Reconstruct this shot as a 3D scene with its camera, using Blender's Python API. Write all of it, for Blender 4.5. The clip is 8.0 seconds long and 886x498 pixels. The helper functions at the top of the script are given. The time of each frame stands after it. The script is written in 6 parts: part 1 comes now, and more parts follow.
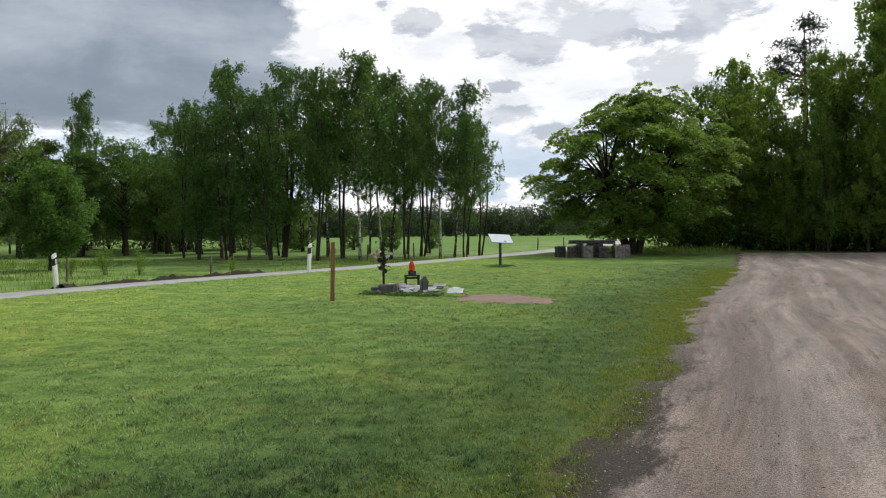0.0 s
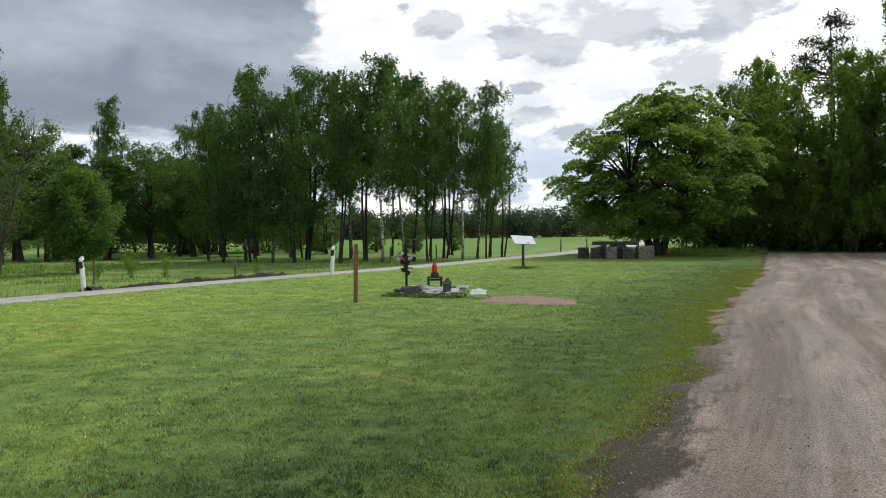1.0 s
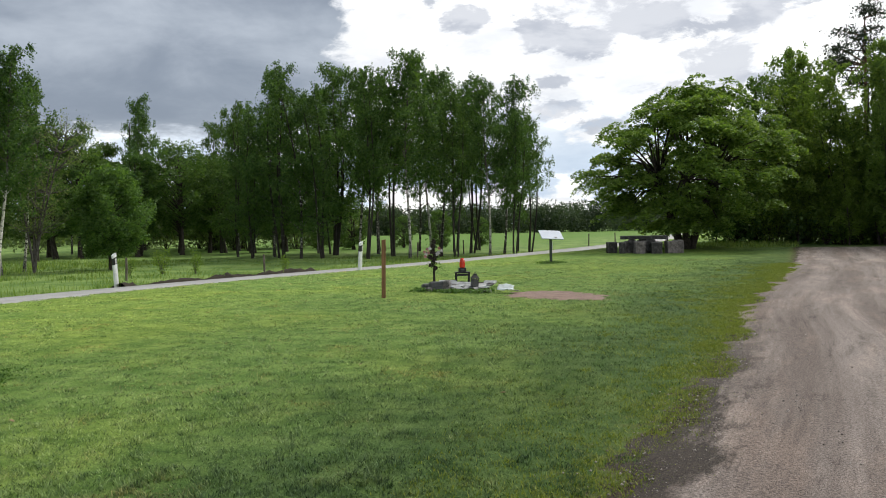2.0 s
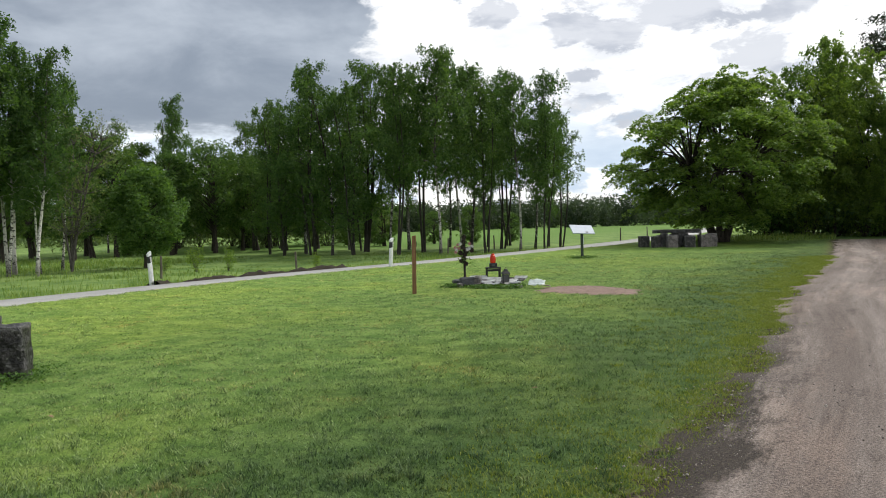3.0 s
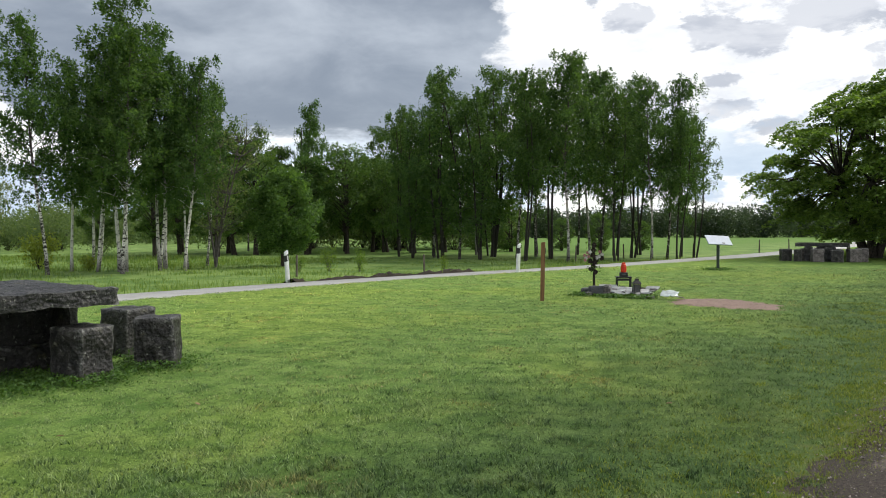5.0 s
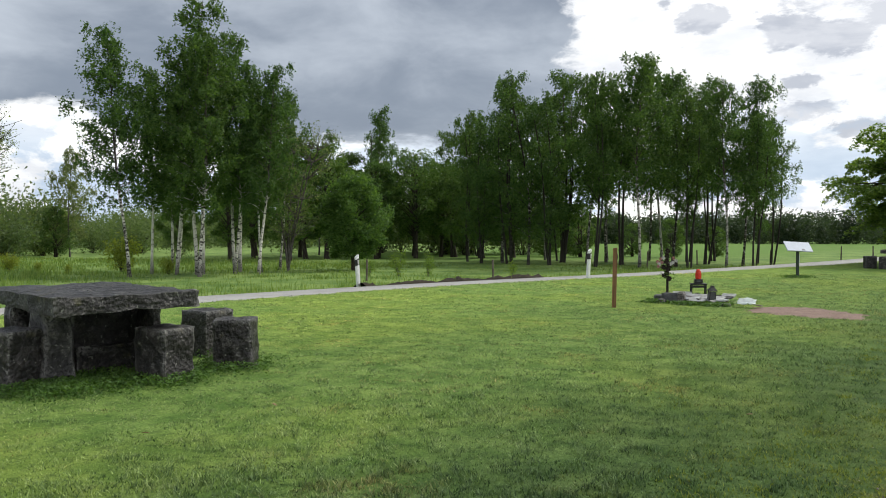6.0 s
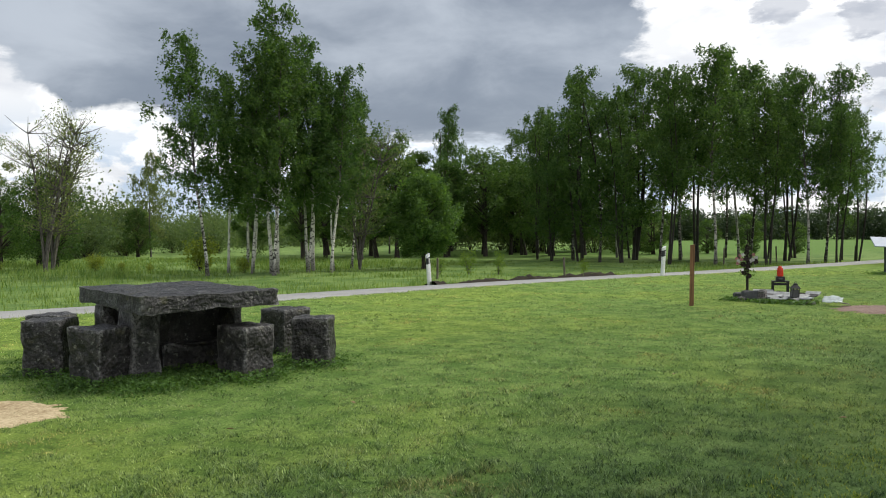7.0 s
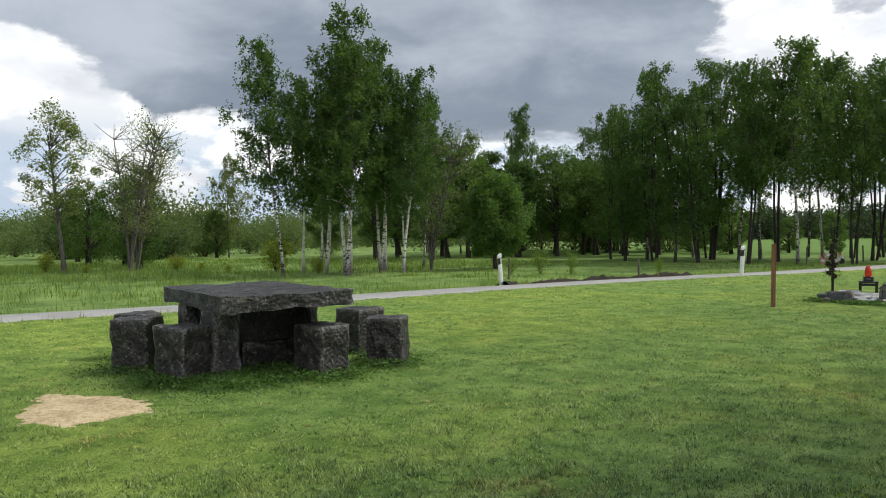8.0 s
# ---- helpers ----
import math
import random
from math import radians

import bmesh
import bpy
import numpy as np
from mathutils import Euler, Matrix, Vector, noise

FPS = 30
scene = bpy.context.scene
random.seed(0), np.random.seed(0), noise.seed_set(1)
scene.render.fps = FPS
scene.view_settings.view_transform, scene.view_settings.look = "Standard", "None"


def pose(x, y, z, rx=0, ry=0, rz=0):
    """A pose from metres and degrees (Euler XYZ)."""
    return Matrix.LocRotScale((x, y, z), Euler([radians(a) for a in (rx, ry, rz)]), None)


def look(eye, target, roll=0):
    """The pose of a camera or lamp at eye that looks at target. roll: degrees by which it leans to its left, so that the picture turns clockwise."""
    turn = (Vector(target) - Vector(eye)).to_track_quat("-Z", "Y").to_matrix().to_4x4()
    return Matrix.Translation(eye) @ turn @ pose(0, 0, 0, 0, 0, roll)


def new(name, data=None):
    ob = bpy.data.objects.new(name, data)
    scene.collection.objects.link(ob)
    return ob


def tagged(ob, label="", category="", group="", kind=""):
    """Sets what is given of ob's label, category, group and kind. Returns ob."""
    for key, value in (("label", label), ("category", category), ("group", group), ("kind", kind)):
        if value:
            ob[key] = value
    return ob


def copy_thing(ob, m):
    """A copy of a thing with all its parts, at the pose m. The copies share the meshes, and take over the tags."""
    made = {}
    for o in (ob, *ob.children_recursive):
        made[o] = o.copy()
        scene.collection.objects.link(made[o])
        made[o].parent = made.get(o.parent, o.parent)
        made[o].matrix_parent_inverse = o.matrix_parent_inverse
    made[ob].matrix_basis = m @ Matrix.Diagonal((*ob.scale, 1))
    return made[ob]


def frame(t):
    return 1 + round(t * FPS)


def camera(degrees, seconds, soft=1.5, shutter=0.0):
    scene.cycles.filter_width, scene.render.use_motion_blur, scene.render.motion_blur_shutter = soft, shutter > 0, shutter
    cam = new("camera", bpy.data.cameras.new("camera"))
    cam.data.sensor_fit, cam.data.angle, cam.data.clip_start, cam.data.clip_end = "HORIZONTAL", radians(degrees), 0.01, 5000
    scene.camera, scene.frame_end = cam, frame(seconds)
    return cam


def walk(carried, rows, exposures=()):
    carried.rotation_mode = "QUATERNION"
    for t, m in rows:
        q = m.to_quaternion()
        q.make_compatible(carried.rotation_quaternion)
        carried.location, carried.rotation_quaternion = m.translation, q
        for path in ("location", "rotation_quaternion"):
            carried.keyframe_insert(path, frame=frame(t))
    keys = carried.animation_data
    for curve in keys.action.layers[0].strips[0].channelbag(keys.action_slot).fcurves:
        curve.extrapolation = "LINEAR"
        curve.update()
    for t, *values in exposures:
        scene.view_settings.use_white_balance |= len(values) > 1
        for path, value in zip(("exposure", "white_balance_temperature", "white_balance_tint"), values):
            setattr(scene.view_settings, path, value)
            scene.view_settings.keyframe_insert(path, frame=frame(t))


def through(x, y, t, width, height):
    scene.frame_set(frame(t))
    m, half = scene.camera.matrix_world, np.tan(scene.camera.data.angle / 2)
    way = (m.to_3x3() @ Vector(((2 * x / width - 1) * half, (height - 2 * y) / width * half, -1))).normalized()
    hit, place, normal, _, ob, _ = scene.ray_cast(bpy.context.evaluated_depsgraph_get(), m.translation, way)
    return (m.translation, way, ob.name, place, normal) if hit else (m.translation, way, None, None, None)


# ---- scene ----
# ---- camera ----
cam = camera(57.85, 8.0, soft=1.0)
ROWS = [
    (0.0, 0.151, -0.028, 1.414, 0.00, -1.52, 0.47),
    (0.5, 0.144, -0.039, 1.415, 0.60, -1.41, 0.61),
    (1.0, 0.144, -0.013, 1.404, 1.60, -1.36, 0.74),
    (1.5, 0.138, -0.023, 1.409, 2.65, -1.47, 0.77),
    (3.0, 0.141, -0.011, 1.402, 5.74, -1.92, 1.61),
    (3.5, 0.120, 0.013, 1.403, 7.60, -1.66, 1.39),
    (4.0, 0.107, 0.010, 1.400, 10.15, -1.58, 0.99),
    (4.5, 0.094, 0.012, 1.402, 12.43, -1.53, 0.59),
    (6.0, 0.037, -0.009, 1.404, 19.55, -1.02, 0.03),
    (6.5, 0.000, 0.000, 1.400, 22.02, -0.95, 0.30),
    (7.0, -0.035, -0.003, 1.405, 24.46, -1.13, 0.48),
    (7.5, -0.035, -0.018, 1.407, 26.97, -1.23, 0.66),
    (8.0, -0.057, -0.012, 1.407, 29.52, -1.07, 0.74),
]


def aim(x, y, z, yaw, pitch, roll):
    a, p = radians(yaw), radians(pitch)
    way = Vector((-math.sin(a) * math.cos(p), math.cos(a) * math.cos(p), math.sin(p)))
    return look((x, y, z), Vector((x, y, z)) + way, -roll)


walk(cam, [(t, aim(*r)) for t, *r in ROWS], exposures=[(0.0, -0.06), (4.0, 0.11), (8.0, -0.04)])

# ---- world and sun ----
SUN_AZ, SUN_EL = -42.0, 46.0      # degrees left of +y, degrees up
SKY = 1.12
# grey cloud undersides: degrees right of +y, degrees up, half widths
GREY_CLOUDS = ((-1.4, 14.0, 1.7, 1.3), (-4.2, 15.4, 0.8, 0.6), (3.8, 13.4, 2.2, 1.2), (6.8, 12.2, 2.2, 1.3), (10.6, 14.2, 3.3, 1.7), (18.6, 14.2, 4.3, 1.9), (4.6, 9.8, 1.0, 0.6), (4.9, 8.2, 2.4, 1.1), (15.8, 10.2, 2.6, 1.8), (12.0, 9.0, 2.2, 0.8), (8.5, 6.8, 2.4, 0.7))


class Nodes:
    """Short-hand for building a node tree."""

    def __init__(self, tree):
        self.tree = tree
        tree.nodes.clear()

    def add(self, kind, **values):
        n = self.tree.nodes.new(kind)
        if "operation" in values:
            n.operation = values["operation"]
        if "blend_type" in values:
            n.blend_type = values["blend_type"]
        if "data_type" in values:
            n.data_type = values["data_type"]
        if "sky_type" in values:
            n.sky_type = values["sky_type"]
        if "attribute_name" in values:
            n.attribute_name = values["attribute_name"]
        if "feature" in values:
            n.feature = values["feature"]
        if "interpolation_type" in values:
            n.interpolation_type = values["interpolation_type"]
        return n

    def link(self, a, b):
        self.tree.links.new(a, b)

    def put(self, socket, value):
        if isinstance(value, bpy.types.NodeSocket):
            self.link(value, socket)
        elif value is not None:
            socket.default_value = value

    def math(self, op, a, b=None, c=None, clamp=False):
        n = self.add("ShaderNodeMath", operation=op)
        n.use_clamp = clamp
        for s, v in zip(n.inputs, (a, b, c)):
            self.put(s, v)
        return n.outputs[0]

    def smooth(self, x, lo, hi, a=0.0, b=1.0):
        n = self.add("ShaderNodeMapRange", interpolation_type="SMOOTHSTEP")
        for s, v in zip(n.inputs, (x, lo, hi, a, b)):
            self.put(s, v)
        return n.outputs[0]

    def noise(self, vector, scale, detail=3.0, rough=0.55, distort=0.0):
        n = self.add("ShaderNodeTexNoise")
        self.put(n.inputs["Vector"], vector)
        n.inputs["Scale"].default_value, n.inputs["Detail"].default_value = scale, detail
        n.inputs["Roughness"].default_value, n.inputs["Distortion"].default_value = rough, distort
        return n.outputs[0]

    def voronoi(self, vector, scale, feature="F1"):
        n = self.add("ShaderNodeTexVoronoi", feature=feature)
        self.put(n.inputs["Vector"], vector)
        n.inputs["Scale"].default_value = scale
        return n

    def mix(self, fac, a, b, blend="MIX"):
        n = self.add("ShaderNodeMix", data_type="RGBA", blend_type=blend)
        n.clamp_factor = False
        self.put(n.inputs[0], fac)
        for s, v in ((n.inputs[6], a), (n.inputs[7], b)):
            if isinstance(v, tuple):
                v = (*v[:3], 1.0)
            self.put(s, v)
        return n.outputs[2]

    def lawn_sun_zone(self, at):
        """0 in the lush grass along the track, 1 in the drier, yellower mown lawn further off, which is also painted
        lighter as if sunlit.
        """
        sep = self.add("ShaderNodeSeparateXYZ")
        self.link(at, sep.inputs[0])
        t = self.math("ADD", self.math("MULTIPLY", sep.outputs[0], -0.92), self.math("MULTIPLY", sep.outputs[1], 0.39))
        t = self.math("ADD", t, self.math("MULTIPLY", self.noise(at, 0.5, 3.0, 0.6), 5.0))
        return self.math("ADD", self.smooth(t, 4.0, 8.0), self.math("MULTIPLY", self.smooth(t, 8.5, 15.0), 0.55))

    def attr(self, name):
        return self.add("ShaderNodeAttribute", attribute_name=name).outputs["Fac"]

    def place(self):
        return self.add("ShaderNodeNewGeometry").outputs["Position"]

    def local(self):
        return self.add("ShaderNodeTexCoord").outputs["Object"]

    def dice(self):
        return self.add("ShaderNodeObjectInfo").outputs["Random"]

    def island(self):
        return self.add("ShaderNodeNewGeometry").outputs["Random Per Island"]

    def stretch(self, vector, x, y, z):
        n = self.add("ShaderNodeMapping")
        self.put(n.inputs["Vector"], vector)
        n.inputs["Scale"].default_value = (x, y, z)
        return n.outputs[0]


def build_world():
    world = bpy.data.worlds.new("world")
    world.use_nodes = True
    scene.world = world
    n = Nodes(world.node_tree)
    way = n.add("ShaderNodeTexCoord").outputs["Generated"]
    sep = n.add("ShaderNodeSeparateXYZ")
    n.link(way, sep.inputs[0])
    x, y, z = sep.outputs
    el = n.math("MULTIPLY", n.math("ARCSINE", z), 57.2958)
    az = n.math("MULTIPLY", n.math("ARCTAN2", x, y), 57.2958)
    # the cloud layer as seen on a flat ceiling
    up = n.math("ADD", n.math("MAXIMUM", z, 0.0), 0.13)
    flat = n.add("ShaderNodeCombineXYZ")
    n.link(n.math("DIVIDE", x, up), flat.inputs[0])
    n.link(n.math("DIVIDE", y, up), flat.inputs[1])
    billow = n.noise(flat.outputs[0], 1.5, 7.0, 0.55, 0.3)
    broad = n.noise(flat.outputs[0], 0.5, 3.0, 0.5)
    dome = n.stretch(way, 1.0, 1.0, 2.2)
    ragged = n.noise(dome, 9.0, 6.0, 0.6, 0.2)
    puff = n.noise(dome, 6.0, 9.0, 0.58, 0.3)
    sky = n.add("ShaderNodeTexSky", sky_type="NISHITA")
    sky.sun_disc = False
    sky.sun_elevation, sky.sun_rotation = radians(SUN_EL), radians(-SUN_AZ)
    blue = n.mix(1.0, sky.outputs[0], (0.10, 0.10, 0.10), "MULTIPLY")
    white = n.mix(n.smooth(billow, 0.35, 0.60), (0.84, 0.86, 0.90), (1.12, 1.12, 1.11))
    grey = n.mix(n.smooth(puff, 0.44, 0.58), (0.64, 0.66, 0.71), (0.44, 0.47, 0.54))
    # bright cumulus with loose grey undersides
    cover = n.math("MULTIPLY", n.smooth(puff, 0.48, 0.60), 0.35)
    torn = n.noise(dome, 17.0, 7.0, 0.62, 0.25)
    for a, e, rx, ry in GREY_CLOUDS:
        dx = n.math("DIVIDE", n.math("SUBTRACT", az, a), rx)
        dy = n.math("DIVIDE", n.math("SUBTRACT", el, e), ry)
        d = n.math("SQRT", n.math("ADD", n.math("MULTIPLY", dx, dx), n.math("MULTIPLY", dy, dy)))
        d = n.math("ADD", d, n.math("MULTIPLY", n.math("SUBTRACT", torn, 0.5), 4.6))
        cover = n.math("MAXIMUM", cover, n.smooth(d, 1.30, 0.62))
    cloud = n.mix(n.math("MULTIPLY", cover, 0.9), white, grey)
    # gaps of blue low over the horizon
    low = n.math("MULTIPLY", n.smooth(el, 10.0, 4.0), n.smooth(ragged, 0.44, 0.53))
    cloud = n.mix(n.math("MULTIPLY", low, 0.75), cloud, (0.42, 0.55, 0.72))
    # the large rain cloud
    wob = n.math("MULTIPLY", n.math("SUBTRACT", ragged, 0.5), 9.0)
    wob2 = n.math("MULTIPLY", n.math("SUBTRACT", puff, 0.5), 16.0)
    side = n.smooth(n.math("ADD", az, wob), -9.4, -10.6)
    edge = n.math("ADD", n.math("MULTIPLY", n.smooth(az, -41.0, -44.0), 1.5), 6.3)
    edge = n.math("ADD", edge, n.math("MULTIPLY", n.smooth(az, -49.0, -53.0), 3.6))
    edge = n.math("ADD", edge, n.math("MULTIPLY", n.smooth(az, -53.0, -61.0), 2.6))
    base = n.smooth(n.math("SUBTRACT", n.math("ADD", el, n.math("MULTIPLY", wob2, 0.45)), edge), -0.3, 0.55)
    storm = n.math("MULTIPLY", side, base)
    deep = n.mix(n.smooth(n.math("ADD", broad, n.math("MULTIPLY", n.math("SUBTRACT", puff, 0.5), 0.5)), 0.36, 0.66), (0.235, 0.275, 0.340), (0.50, 0.55, 0.62))
    cloud = n.mix(storm, cloud, deep)
    # thin veil: some blue sky everywhere behind
    cloud = n.mix(0.06, cloud, blue)
    under = n.smooth(el, -2.0, 0.0)
    final = n.mix(under, (0.10, 0.13, 0.07), cloud)
    bg = n.add("ShaderNodeBackground")
    n.link(final, bg.inputs[0])
    bg.inputs[1].default_value = SKY
    out = n.add("ShaderNodeOutputWorld")
    n.link(bg.outputs[0], out.inputs[0])


build_world()
sun_data = bpy.data.lights.new("sun", "SUN")
sun_data.energy, sun_data.angle, sun_data.color = 2.6, radians(14), (1.0, 0.96, 0.88)
sun = new("sun", sun_data)
_a, _e = radians(SUN_AZ), radians(SUN_EL)
sun.matrix_world = look((-60 * math.sin(_a) * math.cos(_e), 60 * math.cos(_a) * math.cos(_e), 60 * math.sin(_e)), (0, 0, 0))

# ---- materials ----


def material(name):
    m = bpy.data.materials.new(name)
    m.use_nodes = True
    n = Nodes(m.node_tree)
    out = n.add("ShaderNodeOutputMaterial")
    return m, n, out


def surface(n, out, colour, rough=0.8, height=None, strength=0.4, distance=0.02, metal=0.0, spec=0.3):
    p = n.add("ShaderNodeBsdfPrincipled")
    if isinstance(colour, tuple):
        colour = (*colour[:3], 1.0)
    n.put(p.inputs["Base Color"], colour)
    n.put(p.inputs["Roughness"], rough)
    p.inputs["Metallic"].default_value = metal
    p.inputs["Specular IOR Level"].default_value = spec
    if height is not None:
        b = n.add("ShaderNodeBump")
        b.inputs["Strength"].default_value, b.inputs["Distance"].default_value = strength, distance
        n.link(height, b.inputs["Height"])
        n.link(b.outputs[0], p.inputs["Normal"])
    n.link(p.outputs[0], out.inputs[0])
    return p


def plain(name, colour, rough=0.6, metal=0.0, vary=0.12, scale=30.0, spec=0.35, bump=0.15):
    """A painted or moulded surface with slight stains and grain."""
    m, n, out = material(name)
    at = n.local()
    f = n.math("ADD", n.math("MULTIPLY", n.noise(at, scale, 4.0), 0.6), n.math("MULTIPLY", n.noise(at, scale * 0.13, 2.0), 0.4))
    lo = tuple(c * (1 - 2 * vary) for c in colour)
    hi = tuple(min(1.0, c * (1 + 1.2 * vary)) for c in colour)
    surface(n, out, n.mix(n.smooth(f, 0.3, 0.7), lo, hi), rough, f, bump, 0.004, metal, spec)
    return m


def foliage(name, dark, light, through=0.35):
    m, n, out = material(name)
    f = n.island()
    c = n.mix(f, dark, light)
    c = n.mix(n.math("MULTIPLY", n.dice(), 0.55), c, n.mix(1.0, c, (1.25, 1.1, 0.75), "MULTIPLY"))
    d = n.add("ShaderNodeBsdfPrincipled")
    n.link(c, d.inputs["Base Color"])
    d.inputs["Roughness"].default_value = 0.55
    d.inputs["Specular IOR Level"].default_value = 0.25
    tr = n.add("ShaderNodeBsdfTranslucent")
    n.link(n.mix(1.0, c, (1.5, 1.6, 0.6), "MULTIPLY"), tr.inputs[0])
    mx = n.add("ShaderNodeMixShader")
    mx.inputs[0].default_value = through
    n.link(d.outputs[0], mx.inputs[1])
    n.link(tr.outputs[0], mx.inputs[2])
    n.link(mx.outputs[0], out.inputs[0])
    return m


def lawn_blades():
    """Short mown grass: deep green clover patches, yellower dry ones."""
    m, n, out = material("grass_blades")
    at = n.place()
    mid, big, dry = n.noise(at, 2.2, 4.0, 0.6), n.noise(at, 0.22, 3.0), n.noise(at, 0.9, 4.0, 0.65)
    c = n.mix(n.island(), (0.021, 0.047, 0.018), (0.200, 0.262, 0.130))
    c = n.mix(n.smooth(mid, 0.35, 0.7), n.mix(1.0, c, (0.82, 0.92, 0.86), "MULTIPLY"), c)
    # drier lawn further off, its blades also brightened to stand in for soft sunlight
    c = n.mix(n.lawn_sun_zone(at), n.mix(1.0, c, (0.83, 0.94, 0.84), "MULTIPLY"), n.mix(1.0, c, (2.02, 1.86, 1.72), "MULTIPLY"))
    c = n.mix(n.smooth(n.noise(n.stretch(at, 1, 1, 0), 8.0, 4.0, 0.7), 0.50, 0.62), c, n.mix(1.0, c, (0.44, 0.52, 0.50), "MULTIPLY"))
    c = n.mix(n.smooth(n.noise(n.stretch(at, 1, 1, 0), 15.0, 3.0, 0.65), 0.53, 0.64), c, n.mix(1.0, c, (1.55, 1.48, 1.50), "MULTIPLY"))
    c = n.mix(n.smooth(big, 0.42, 0.62), c, n.mix(1.0, c, (1.18, 1.15, 1.0), "MULTIPLY"))
    c = n.mix(n.smooth(dry, 0.52, 0.66), c, n.mix(1.0, c, (1.46, 1.06, 1.10), "MULTIPLY"))
    d = n.add("ShaderNodeBsdfPrincipled")
    n.link(c, d.inputs["Base Color"])
    d.inputs["Roughness"].default_value = 0.6
    d.inputs["Specular IOR Level"].default_value = 0.2
    tr = n.add("ShaderNodeBsdfTranslucent")
    n.link(n.mix(1.0, c, (1.2, 1.2, 0.75), "MULTIPLY"), tr.inputs[0])
    mx = n.add("ShaderNodeMixShader")
    mx.inputs[0].default_value = 0.4
    n.link(d.outputs[0], mx.inputs[1])
    n.link(tr.outputs[0], mx.inputs[2])
    n.link(mx.outputs[0], out.inputs[0])
    return m


def make_ground():
    m, n, out = material("grass_ground")
    at = n.place()
    fine, mid, big = n.noise(at, 38.0, 4.0, 0.7), n.noise(at, 2.2, 4.0, 0.6), n.noise(at, 0.22, 3.0)
    g = n.mix(n.smooth(mid, 0.3, 0.7), (0.058, 0.112, 0.028), (0.122, 0.190, 0.058))
    # same zone on the soil: dry tone plus painted sunlight
    g = n.mix(n.lawn_sun_zone(at), g, n.mix(1.0, g, (2.1, 1.95, 1.6), "MULTIPLY"))
    g = n.mix(n.smooth(big, 0.42, 0.62), g, n.mix(1.0, g, (1.25, 1.12, 0.95), "MULTIPLY"))
    g = n.mix(n.smooth(n.noise(at, 7.0, 3.0, 0.6), 0.52, 0.64), g, n.mix(1.0, g, (0.65, 0.68, 0.68), "MULTIPLY"))
    g = n.mix(n.smooth(fine, 0.35, 0.75), n.mix(1.0, g, (0.5, 0.55, 0.5), "MULTIPLY"), g)
    # rough meadow across the road and the bright mown field far off
    rough = n.mix(n.smooth(n.noise(n.stretch(at, 1, 1, 1), 0.5, 5.0, 0.65), 0.35, 0.65), (0.100, 0.178, 0.044), (0.215, 0.305, 0.088))
    g = n.mix(n.attr("meadow"), g, rough)
    g = n.mix(n.attr("field"), g, n.mix(n.noise(at, 0.08, 3.0), (0.105, 0.195, 0.040), (0.140, 0.235, 0.052)))
    # worn verge: moss, thin grass, then bare soil
    wear = n.math("ADD", n.attr("wear"), n.math("MULTIPLY", n.math("SUBTRACT", n.noise(at, 8.0, 6.0, 0.75), 0.5), 1.5))
    olive = n.mix(fine, (0.062, 0.085, 0.020), (0.135, 0.155, 0.046))
    soil = n.mix(n.smooth(n.noise(at, 24.0, 5.0, 0.7), 0.38, 0.70), (0.015, 0.011, 0.008), (0.115, 0.090, 0.066))
    g = n.mix(n.smooth(wear, 0.22, 0.5), g, olive)
    g = n.mix(n.smooth(wear, 0.46, 0.60), g, soil)
    surface(n, out, g, 0.9, n.math("ADD", fine, n.math("MULTIPLY", mid, 0.7)), 0.7, 0.03, spec=0.1)
    return m


